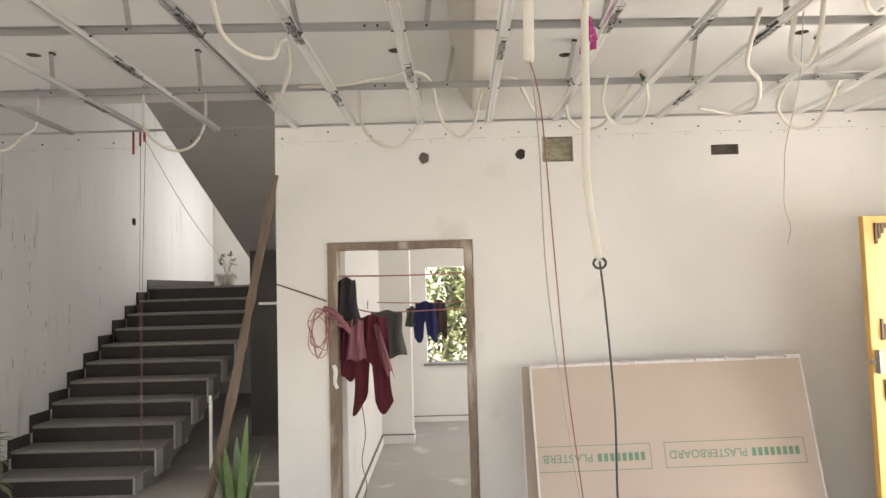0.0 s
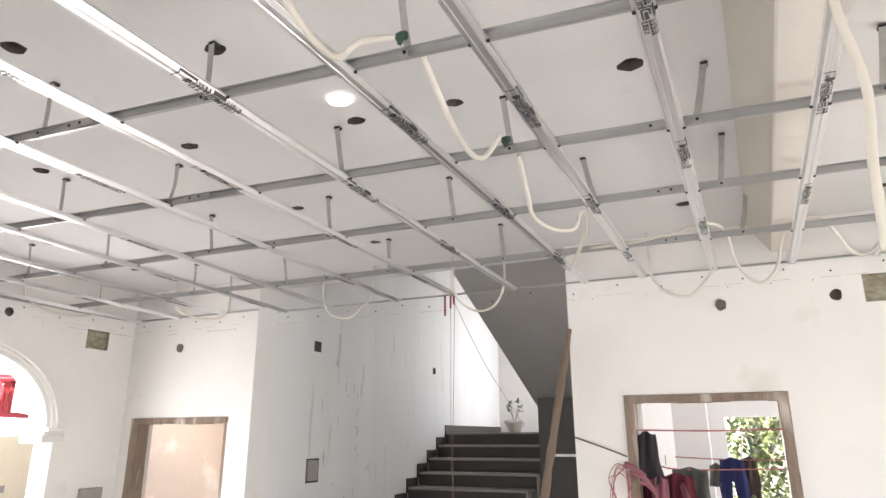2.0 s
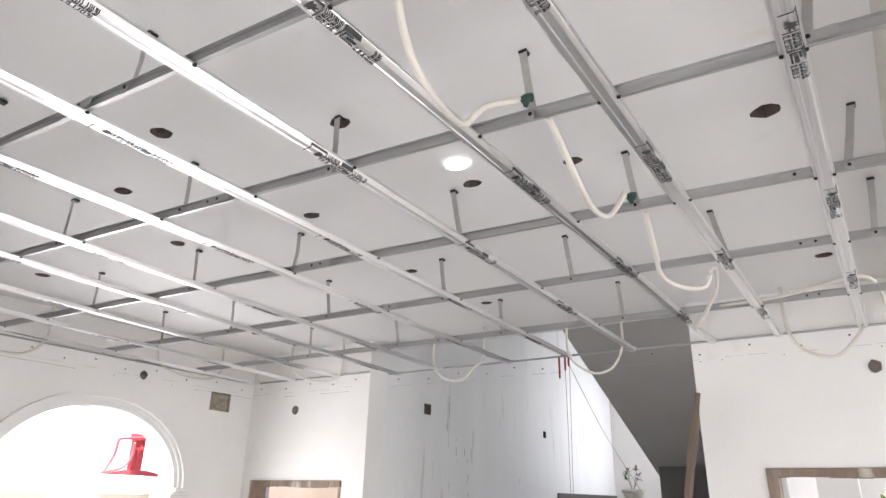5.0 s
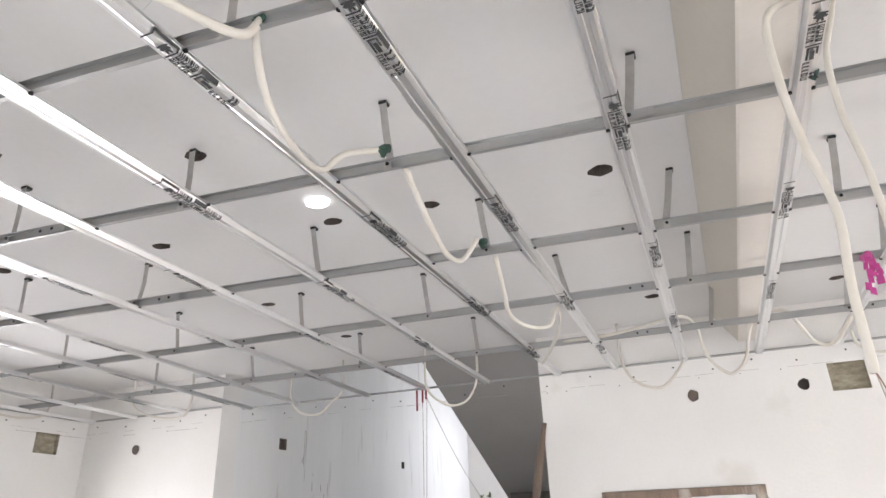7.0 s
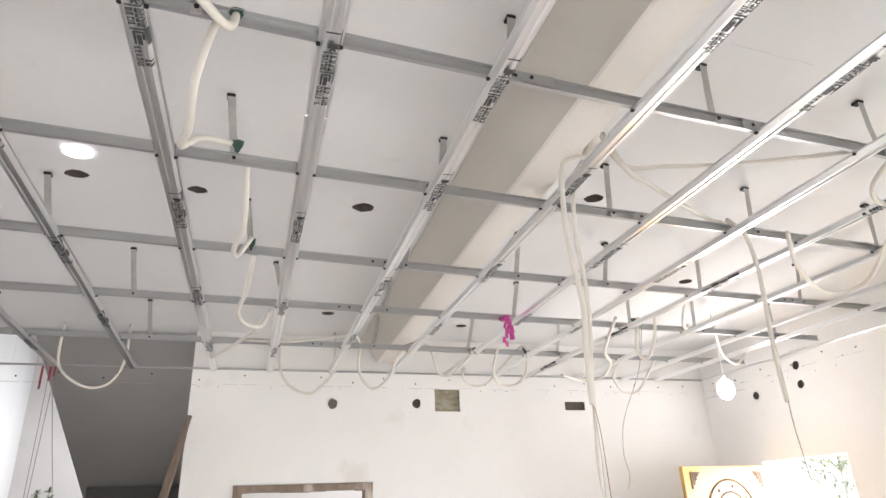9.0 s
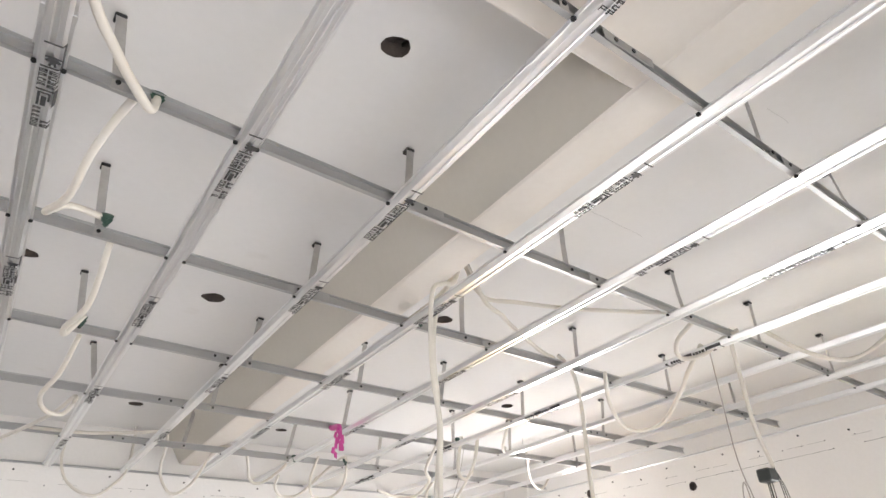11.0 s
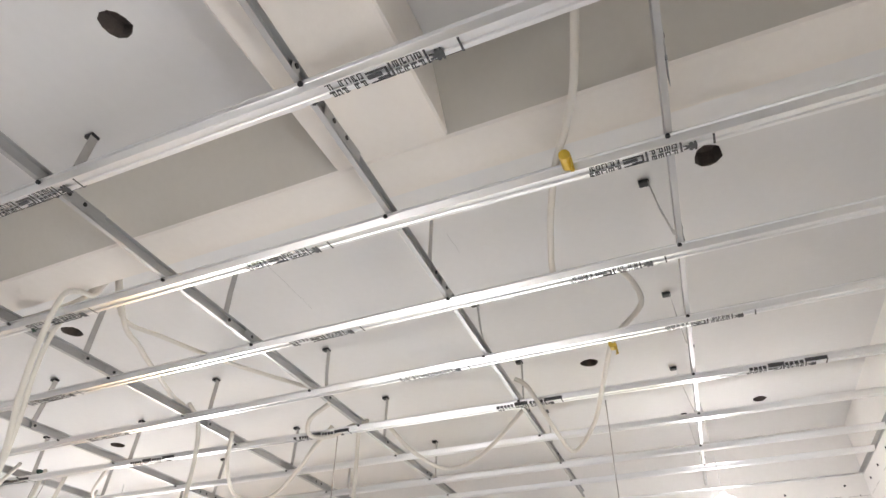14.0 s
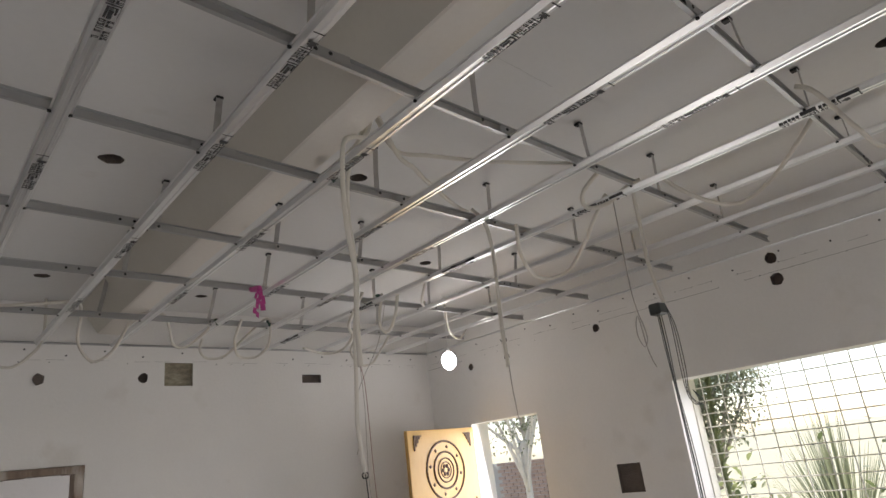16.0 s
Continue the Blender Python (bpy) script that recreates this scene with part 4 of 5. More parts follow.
# wire on the north wall
cable([(1.53, 3.3, 3.0), (1.66, 3.6, 2.75), (1.9, 4.2, 2.55), (2.1, 4.6, 2.45), (2.14, 4.7, 2.25), (2.2, 4.75, 2.1), (2.17, 4.75, 1.98)], GREY_CABLE, .0025)
for x, y, z in ((-1.13, 1.035, 3.01), (-1.12, 1.67, 3.02), (-1.05, 2.475, 3.01)):
    tie(x, y, z, GREEN, "dark green tape tying the conduit to the grid")
for x, y, z in ((0.10, 1.73, 2.98), (0.62, 4.14, 2.98), (1.04, 4.16, 3.0), (1.45, 3.28, 3.0)):
    tie(x, y, z, GREEN, "small green tape tied to the grid", .02)
tie(-0.015, -0.205, 2.965, YELLOW_TAPE, "yellow tape tied round conduit and channel", .05)
tie(1.045, -0.14, 2.965, YELLOW_TAPE, "yellow tape tied round conduit and channel", .035)
# magenta ribbon
rib = thing("ribbon", "magenta plastic ribbon knotted to a ceiling channel", "ribbon", (0.50, 3.21, 2.96))
bm = bmesh.new()
tube(bm, [(0.515, 3.352, 2.985), (0.512, 3.30, 2.97), (0.502, 3.215, 2.957), (0.495, 3.20, 2.93)], .015, 8, 4, wobble=.6)
part("knot", bm, PINK, rib, smooth=True)
for dx, ln, tw in ((-.012, .19, 7), (.012, .14, -5), (.0, .10, 2)):
    bm = bmesh.new()
    for k in range(6):      # creased strips that widen towards the end
        box(bm, -.007 - .0016 * k, .007 + .0016 * k, -.0015, .0015, -ln * (k + 1) / 6, -ln * k / 6 + .003,
            Matrix.Translation((0.499 + dx, 3.205 + .004 * math.sin(k * 2 + dx * 90), 2.945)) @ pose(0, 0, 0, 5 * math.sin(k * 2.2), tw + 4 * math.sin(k * 1.7), tw * k * .9))
    part("tail", bm, PINK, rib)

# ---- lamps ----
BULB = glow("lit_bulb", (1, 0.97, 0.92), 5)
WHITE_PLASTIC = material("white_plastic", (0.75, 0.74, 0.72), 0.4, bump=0.02)


def bulb(x, y, z, power, r=.06):
    t = thing("ceiling_bulb", "lit white bulb hanging from the ceiling grid", "light bulb", (x, y, z), "bare bulbs")
    bm = bmesh.new()
    bmesh.ops.create_uvsphere(bm, u_segments=16, v_segments=10, radius=r, matrix=UP(x, y, z + .06 - r) @ Matrix.Diagonal((1, 1, 1.25, 1)))
    part("glass", bm, BULB, t, smooth=True)
    bm = bmesh.new()
    tube(bm, [(x, y, z + .04), (x, y, z + .055), (x, y, z + .10)], .017, 10, 2)
    part("holder", bm, WHITE_PLASTIC, t)
    bm = bmesh.new()
    tube(bm, [(x, y, z + .10), (x + .004, y, z + .3), (x, y, SLAB_Z)], .004, 6, 4)
    part("flex", bm, WHITE_PLASTIC, t)
    lamp("bulb_light", "POINT", UP(x, y, z - .22), power, (1, 0.95, 0.86), radius=.04)


bulb(2.578, 3.832, 2.665, 0.42, .065)
# Oversized glass takes in part of the glare round this bulb.
bulb(2.60, -0.425, 2.67, 0.14, .10)
# Glowing disc stands in for a patch of reflected sunlight on the slab.
sun_patch = thing("ceiling_sun_patch", "small glowing disc imitating reflected sun on the slab", "ceiling lamp", (-1.755, 2.28, SLAB_Z))
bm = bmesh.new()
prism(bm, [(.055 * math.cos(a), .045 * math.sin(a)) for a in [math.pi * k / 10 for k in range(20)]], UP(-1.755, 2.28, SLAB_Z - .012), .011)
part("glow_disc", bm, glow("reflected_sun_glow", (1, .99, .96), 0.9), sun_patch)

# ---- doorways ----
def door_frame(name, label, bars):
    t = thing(name, label, "door frame", bars[0][0][:3], kind="structure")
    for (x0, x1, y0, y1, z0, z1), nm in bars:
        bm = bmesh.new()
        n = 9
        long_z = (z1 - z0) > max(x1 - x0, y1 - y0)
        for k in range(n):      # sawn lengths with worn, uneven edges
            a, b = k / n, (k + 1) / n
            j = lambda q: .004 * math.sin(q * 5.1 + x0 * 9 + z0)
            if long_z:
                box(bm, x0 - j(k) * .5, x1 + j(k + 3), y0 + j(k + 1), y1, z0 + (z1 - z0) * a, z0 + (z1 - z0) * b)
            elif x1 - x0 > y1 - y0:
                box(bm, x0 + (x1 - x0) * a, x0 + (x1 - x0) * b, y0 + j(k + 1), y1, z0 + j(k + 2), z1 - abs(j(k)) * .3)
            else:
                box(bm, x0, x1 + j(k), y0 + (y1 - y0) * a, y0 + (y1 - y0) * b, z0 + j(k + 2), z1)
        part(nm, bm, WOOD, t)
    return t


door_frame("door_2", "worn bare wooden door frame in a white wall",
           [((-1.036, -0.972, NY - .018, NY + .13, 0, 2.045), "jamb"), ((-0.042, 0.016, NY - .018, NY + .13, 0, 2.045), "jamb"), ((-1.036, 0.016, NY - .02, NY + .13, 2.045, 2.097), "head")])
door_frame("door_1", "brown wooden door frame without a leaf",
           [((-5.755, -5.66, NWY - .02, NWY + .12, 0, 1.94), "jamb"), ((-4.62, -4.565, NWY + .03, NWY + .12, 0, 1.94), "jamb"), ((-5.755, -4.565, NWY - .02, NWY + .12, 1.94, 1.998), "head")])
door_frame("door_3", "brown wooden door frame beside the arch",
           [((WX - .1, WX + .02, 1.83, 1.897, 0, 1.94), "jamb"), ((WX - .1, WX + .02, .903, .97, 0, 1.94), "jamb"), ((WX - .1, WX + .02, .903, 1.897, 1.94, 1.997), "head")])
boxes("low_table", [(-5.55, -5.0, 1.2, 1.75, .66, .70)], WOOD)
tbl = bpy.data.objects["low_table"]
tagged(tbl, "dark red-brown wooden side table", "table")
for x in (-5.52, -5.06):
    for y in (1.23, 1.69):
        boxes("leg", [(x, x + .03, y, y + .03, 0, .66)], WOOD, tbl)

# arch moulding with capitals
mould = thing("arch_moulding", "white plaster moulding with stepped capitals round the arch", "moulding", (WX, ARCH_C, ARCH_Z), kind="structure")
for off, w, d in ((-.085, .04, .0), (-.045, .032, .022), (-.013, .04, .045)):
    bm = bmesh.new()
    rings = []
    for k in range(41):
        a = math.pi * k / 40
        c, s = math.cos(a), math.sin(a)
        r0 = (ARCH_R + off, 0.73 + off); r1 = (ARCH_R + off + w, 0.73 + off + w)
        p = [(WX - .235, r0), (WX + d, r0), (WX + d, r1), (WX - .235, r1)]
        rings.append([bm.verts.new((x, ARCH_C + r[0] * c, ARCH_Z + r[1] * s)) for x, r in p])
    for p, q in zip(rings, rings[1:]):
        for k in range(4):
            bm.faces.new((p[k], p[(k + 1) % 4], q[(k + 1) % 4], q[k]))
    bm.faces.new(rings[0][::-1]); bm.faces.new(rings[-1])
    part("arch_band", bm, PLASTER, mould)
for s in (-1, 1):
    y = ARCH_C + s * ARCH_R
    for k, (inner, outer, z0, z1, d) in enumerate(((.10, .05, -.028, .004, .058), (.125, .03, -.055, -.028, .045), (.15, .07, -.125, -.055, .065))):
        y0, y1 = sorted((y - s * inner, y + s * outer))
        boxes("capital", [(WX - .236, WX + d, y0, y1, ARCH_Z + z0, ARCH_Z + z1)], PLASTER, mould, bevel=.006)

# switch box on the west wall
sw = thing("switch_box", "grey metal switch box with two holes on the wall", "switch box", (WX, 4.57, 1.24))
boxes("box_body", [(WX + .001, WX + .05, 4.455, 4.68, 1.11, 1.37)], GREY_BOX, sw, bevel=.006)
for y in (4.535, 4.60):
    boxes("knockout", [(WX + .046, WX + .053, y - .018, y + .018, 1.235, 1.265)], DARK_HOLE, sw)
sp = thing("socket_box", "grey socket box let into the stair wall", "socket box", (ST_L, 5.83, 1.49))
boxes("box_body", [(ST_L - .03, ST_L + .012, 5.74, 5.92, 1.39, 1.59)], GREY_BOX, sp, bevel=.004)

# ---- plasterboard ----
LEAN = math.degrees(math.atan2(.27, 1.2))


def board_pose(x, y, roll):
    return Matrix.Translation((x, y, .012)) @ pose(0, 0, 0, -LEAN, 0, 0) @ pose(0, 0, 0, 0, roll, 0)


def plasterboard(x, y, roll, dx):
    m = board_pose(x, y, roll)
    t = thing("plasterboard", "brown paper-faced plasterboard sheet leaning on the wall", "plasterboard", (x, y, 0), "leaning plasterboards")
    bm = bmesh.new()
    n = 24      # a slightly ragged upper edge
    outline = [(0, 0), (1.83, 0)] + [(1.83 * k / n, 1.222 + .003 * math.sin(k * 2.3 + dx)) for k in range(n, -1, -1)]
    prism(bm, outline, m @ Matrix(((1, 0, 0, 0), (0, 0, 1, 0), (0, 1, 0, 0), (0, 0, 0, 1))), .0125)
    bmesh.ops.recalc_face_normals(bm, faces=list(bm.faces))
    part("core", bm, GYPSUM, t)
    bm = bmesh.new()
    box(bm, .014, 1.818, -.0012, -.0002, .014, 1.212, m)
    part("paper_face", bm, BOARD, t)
    bm = bmesh.new()
    for k in range(18):     # torn paper tape at the edge
        a = 1.83 * k / 18
        if (k * 5 + int(dx * 10)) % 4:
            box(bm, a, a + .09, -.004 - .004 * (k % 3), .016, 1.219, 1.228 + .006 * (k % 2), m)
    tagged(part("torn_edge", bm, GYPSUM, t), "torn paper edge", kind="stuff")
    return t, m


plasterboard(0.30, 4.545, 0.3, 3)
front, m = plasterboard(0.378, 4.44, -0.7, 1)
for u0, u1, words, bars in ((.835, 1.745, "PLASTERBOARD", (1.40, 1.71)), (.016, .745, "PLASTERB", (.40, .71))):
    bm = bmesh.new()
    v0, v1, q = .545, .705, .004
    for r in ((u0, u1, v0, v0 + q), (u0, u1, v1 - q, v1), (u1 - q, u1, v0, v1)) + (((u0, u0 + q, v0, v1),) if u0 > .1 else ()):
        box(bm, r[0], r[1], -.0026, -.0014, r[2], r[3], m)
    part("stamp_frame", bm, GREEN_INK, front, "thin green printed frame")
    bm = bmesh.new()
    u = bars[0]
    while u < bars[1]:
        box(bm, u, u + .026, -.0026, -.0014, .60, .65, m)
        u += .040
    part("stamp_mark", bm, GREEN_INK, front, "green printed mark")
    cu = bpy.data.curves.new("stamp_text", "FONT")
    cu.body, cu.size, cu.extrude = words, .072, .0004
    tmp = new("stamp_text", cu)
    bpy.context.view_layer.update()
    me = bpy.data.meshes.new_from_object(tmp.evaluated_get(bpy.context.evaluated_depsgraph_get()))
    bpy.data.objects.remove(tmp)
    me.materials.clear(); me.materials.append(GREEN_INK)
    wide = max(v.co.x for v in me.vertices)
    want = bars[0] - .03 - (u0 + .03)
    flip = m @ Matrix.Translation((bars[0] - .03, -.0022, .65)) @ pose(0, 0, 0, 90, 180, 0) @ Matrix.Diagonal((want / wide, 1, 1, 1))
    me.transform(flip)
    ob = new("stamp_text", me)
    ob.parent = front
    ob.matrix_parent_inverse = front.matrix_world.inverted()

# ---- yellow carved door leaf, standing open ----
HX, HY = 3.325, 4.43
dirv = Vector((-0.985, -0.115, 0)).normalized()
nrm = Vector((-dirv.y, dirv.x, 0))
if nrm.y > 0:
    nrm = -nrm
LM = Matrix(((dirv.x, nrm.x, 0, HX), (dirv.y, nrm.y, 0, HY), (0, 0, 1, 0), (0, 0, 0, 1)))
leaf = thing("front_door", "yellow varnished carved wooden door standing open", "door", (HX, HY, 0))
LW, LH = .93, 2.125
bm = bmesh.new()
box(bm, 0, LW, -.02, .02, .01, LH, LM)
part("leaf_panel", bm, YELLOW_DOOR, leaf, bevel=.004)


def ring(name, u, v, r, w, mat):
    bm = bmesh.new()
    tube(bm, [LM @ Vector((u + r * math.cos(a), .022, v + r * math.sin(a))) for a in [2 * math.pi * k / 40 for k in range(41)]], w, 6, 1)
    return part(name, bm, mat, leaf)


for cz in (1.76, .62):
    for r, w in ((.255, .010), (.16, .010), (.105, .007), (.07, .005)):
        ring("carved_ring", LW / 2, cz, r, w, DARK_GROOVE)
    for k in range(8):
        a = 2 * math.pi * k / 8 + .2
        bm = bmesh.new()
        bmesh.ops.create_uvsphere(bm, u_segments=8, v_segments=5, radius=.016, matrix=LM @ UP(LW / 2 + .208 * math.cos(a), .02, cz + .208 * math.sin(a)) @ Matrix.Diagonal((1, .5, 1, 1)))
        part("carved_boss", bm, DARK_GROOVE, leaf, smooth=True)
    for k in range(6):
        a = 2 * math.pi * k / 6
        bm = bmesh.new()
        bmesh.ops.create_uvsphere(bm, u_segments=8, v_segments=5, radius=.02, matrix=LM @ UP(LW / 2 + .038 * math.cos(a), .02, cz + .038 * math.sin(a)) @ Matrix.Diagonal((1, .4, 1, 1)))
        part("rosette_petal", bm, DARK_GROOVE, leaf, smooth=True)
for v0, v1 in ((1.36, 2.08), (.16, 1.12)):
    for u in (.07, LW - .07):
        for v, sv in ((v0, 1), (v1, -1)):
            su = 1 if u < .4 else -1
            bm = bmesh.new()
            for k in range(4):
                box(bm, u + su * .022 * k, u + su * (.022 * k + .016), .018, .029, v, v + sv * (.13 - .032 * k), LM)
            box(bm, u, u + su * .10, .018, .031, v, v + sv * .012, LM)
            part("corner_carving", bm, DARK_GROOVE, leaf)
bm = bmesh.new()
box(bm, LW - .05, LW - .02, .02, .055, 1.16, 1.30, LM)
box(bm, LW - .035, LW + .012, .018, .03, 1.215, 1.245, LM)
part("door_hasp", bm, GREY_BOX, leaf, "dark metal hasp")

# ---- laundry in the doorway ----
def garment(name, label, x, y, z, w, h, mat, folds=4, seed=0, taper=.15, split=False, hang=.0):
    """A hanging cloth with soft folds and thickness."""
    r = random.Random(seed)
    bm = bmesh.new()
    nu, nv = 18, 14
    ph = r.uniform(0, 6)
    grid = {}
    for side in (0, 1):
        for i in range(nu + 1):
            for k in range(nv + 1):
                u, v = i / nu - .5, k / nv
                ww = w * (1 - taper + taper * v * 1.6) * (1 + .06 * math.sin(v * 7 + ph))
                fold = .018 * (0.4 + v) * math.sin(u * folds * 6.28 + ph + v) + .012 * math.sin(u * 17 + v * 5 + ph)
                drop = h * v * (1 + .08 * math.sin(u * 9 + ph) * v)
                if split and v > .35:
                    drop -= (v - .35) * h * .9 * max(0, 1 - abs(u + .03) / .09)
                th = .011 * math.sin(math.pi * i / nu) + .003
                grid[side, i, k] = bm.verts.new((x + u * ww + hang * v, y + fold + (th if side else -th), z - drop + .012 * math.cos(u * 8)))
    for i in range(nu):
        for k in range(nv):
            bm.faces.new([grid[0, a, b] for a, b in ((i, k), (i + 1, k), (i + 1, k + 1), (i, k + 1))])
            bm.faces.new([grid[1, a, b] for a, b in ((i, k), (i, k + 1), (i + 1, k + 1), (i + 1, k))])
    for i in range(nu):
        for k in (0, nv):
            bm.faces.new([grid[q] for q in ((0, i, k), (1, i, k), (1, i + 1, k), (0, i + 1, k))])
    for k in range(nv):
        for i in (0, nu):
            bm.faces.new([grid[q] for q in ((0, i, k), (0, i, k + 1), (1, i, k + 1), (1, i, k))])
    return tagged(part(name, bm, mat, smooth=True), label, "clothing", "hanging laundry")


garment("jacket", "black jacket hanging on the doorway line", -0.915, 5.06, 1.84, .17, .34, BLACK_CLOTH, 2, 1, .25)
garment("trousers", "maroon trousers hanging in the doorway", -0.74, 5.10, 1.56, .27, .66, MAROON, 3, 2, .2, True)
garment("shirt", "pink shirt hanging over the trousers", -0.85, 5.045, 1.54, .13, .30, PINK_CLOTH, 2, 3)
garment("jacket", "dark maroon jacket hanging on the doorway line", -0.91, 5.12, 1.52, .15, .42, MAROON, 2, 8)
garment("scarf", "rose grey scarf hanging over the trousers", -0.70, 5.05, 1.50, .06, .36, PINK_CLOTH, 1, 9, .3, False, .09)
garment("shirt", "grey shirt hanging in the back room", -0.71, 6.0, 1.56, .30, .40, GREY_CLOTH, 4, 4)
garment("shorts", "dark blue shorts hanging in the back room", -0.40, 6.95, 1.61, .24, .38, BLUE_CLOTH, 3, 5, .1, True)
garment("shorts", "brown shorts hanging in the back room", -0.25, 7.0, 1.62, .14, .36, BROWN_CLOTH, 2, 6, .1)
garment("cloth", "striped grey cloth hanging in the back room", -0.54, 6.98, 1.56, .13, .20, GREY_CLOTH, 2, 7)
LINE = lambda pts, lab: cable(pts, ROSE_STRING, .006, lab, "clothes_line")
LINE([(-1.02, 5.06, 1.86), (-.5, 5.06, 1.852), (0.0, 5.06, 1.86)], "pink cord strung across the doorway")
LINE([(SE + .46, 6.0, 1.58), (-.7, 6.0, 1.55), (.4, 6.0, 1.575), (EX, 6.0, 1.6)], "cord strung across the back room")
LINE([(-.9, 7.0, 1.62), (-.3, 6.98, 1.60), (.6, 7.0, 1.62), (EX, 7.0, 1.66)], "cord strung across the back room")
r = random.Random(11)
bm = bmesh.new()
pts = []
for k in range(46):
    a = k * .9
    q = .5 + .5 * r.random()
    pts.append((-1.10 + .085 * q * math.cos(a), 4.965 - .02 * r.random(), 1.46 + .19 * q * math.sin(a)))
tube(bm, pts, .0028, 5, 4)
tagged(part("wire_coil", bm, ROSE_STRING, smooth=True), "tangled pink wire coil hanging at the doorway", "wire coil")
bm = bmesh.new()
for k in range(3):
    tube(bm, [(-1.06 + .05 * k, 4.955, 1.63 - .06 * k), (-.99 + .04 * k, 4.94, 1.60 - .05 * k), (-.93 + .03 * k, 4.95, 1.55 - .05 * k)], .018, 8, 4, wobble=.4)
tagged(part("rag", bm, PINK_CLOTH, smooth=True), "pale pink rag twisted on the door jamb", "rag")
bm = bmesh.new()
tube(bm, [(-1.0, 4.965, 1.22), (-.985, 4.955, 1.18), (-.99, 4.955, 1.10), (-.975, 4.96, 1.06)], .014, 8, 4, wobble=.4)
tagged(part("bag", bm, WHITE_PLASTIC, smooth=True), "small white plastic bag on the door jamb", "bag")
cable([(-1.40, 4.97, 1.81), (-1.2, 4.96, 1.74), (-1.04, 4.96, 1.68)], POLE, .006, "brown cord tied to the door jamb")
cable([(-.82, 5.08, .92), (-.80, 5.1, .7), (-.83, 5.1, .5), (-.80, 5.1, .3), (-.9, 5.1, .0)], BLACK_CABLE, .003)
sock = thing("wall_switch", "small black switch on the back-room wall", "switch", (SE + .46, 6.6, 1.6))
boxes("switch_plate", [(SE + .461, SE + .345, 6.55, 6.63, 1.56, 1.65)], BLACK_CABLE, sock, bevel=.003)

# ---- stairwell things ----
bm = bmesh.new()
tube(bm, [(-1.95, 4.82, 0), (-1.83, 4.86, .45), (-1.71, 4.89, 1.0), (-1.59, 4.90, 1.6), (-1.47, 4.92, 2.2), (-1.39, 4.94, 2.60)], .038, 10, 6, r1=.026, wobble=.4)
tagged(part("wooden_pole", bm, POLE, smooth=True), "rough crooked wooden pole leaning at the stairs", "pole")
cable([(-2.38, 4.95, 2.94), (-2.378, 4.95, 2.6), (-2.382, 4.95, 1.9), (-2.378, 4.96, 1.2), (-2.38, 4.96, .62)], BROWN_STRING, .0020, "thin brown plumb string hanging in the stairwell")
cable([(-2.34, 4.95, 2.94), (-2.352, 4.95, 2.4), (-2.364, 4.95, 1.8), (-2.368, 4.96, 1.1), (-2.372, 4.96, .6)], BROWN_STRING, .0020, "thin brown plumb string hanging in the stairwell")
cable([(-2.36, 4.95, 2.92), (-2.6, 6.4, 2.5), (-3.0, 8.6, 2.1), (-3.2, 9.6, 1.95)], GREY_CABLE, .003, "grey string stretched up the stairs")
RED_RAG = material("red_rag", (.24, .045, .055), .9, bump=.1)
knot = thing("string_knot", "red rag knotted to the ceiling edge", "rag", (-2.38, 4.94, 2.93))
for dx, ln in ((-.03, .16), (.02, .10), (.05, .07)):
    boxes("rag_end", [(-2.396 + dx, -2.382 + dx, 4.925, 4.932, 2.94 - ln, 2.945)], RED_RAG, knot)
boxes("white_batten", [(-2.13, -2.11, 5.6, 5.62, 0, .93)], WHITE_PLASTIC)
tagged(bpy.data.objects["white_batten"], "thin white batten standing under the stairs", "batten")
boxes("white_batten", [(-1.72, SE - .002, 5.6, 5.62, 1.655, 1.675)], WHITE_PLASTIC)
tagged(bpy.data.objects["white_batten.001"], "thin white batten fixed to the stairwell wall", "batten")
boxes("white_batten", [(-2.02, SE - .002, 5.6, 5.62, .205, .228)], WHITE_PLASTIC)
tagged(bpy.data.objects["white_batten.002"], "thin white batten fixed low on the stairwell wall", "batten")


drip = random.Random(77)
bm = bmesh.new()
for lane, n, top in ((5.98, 3, 2.95), (6.23, 6, 2.9), (6.40, 4, 2.6), (6.62, 9, 2.6), (6.70, 5, 2.3), (6.90, 5, 2.0), (7.3, 3, 2.2), (7.9, 3, 2.4)):
    for k in range(n):
        y = lane + drip.uniform(-.05, .05)
        z = drip.uniform(.95, top)
        ln, w = drip.choice((.03, .05, .05, .09, .16)), drip.uniform(.004, .011)
        prism(bm, [(y - w * .3, z), (y, z - ln * .06), (y + w * .3, z), (y + w * .5, z + ln * .5), (y + w * .2, z + ln), (y - w * .3, z + ln * .95), (y - w * .5, z + ln * .4)],
              Matrix(((0, 0, 1, ST_L - .001), (1, 0, 0, 0), (0, 1, 0, 0), (0, 0, 0, 1))), .0025)
box(bm, ST_L - .001, ST_L + .0015, 6.216, 6.222, 2.55, 2.93)
box(bm, ST_L - .001, ST_L + .0015, 6.243, 6.247, 2.40, 2.93)
bmesh.ops.recalc_face_normals(bm, faces=list(bm.faces))
structure(part("stair_wall_trim", bm, GREY_BOX), "dried grey drips on the stairwell wall", "trim")

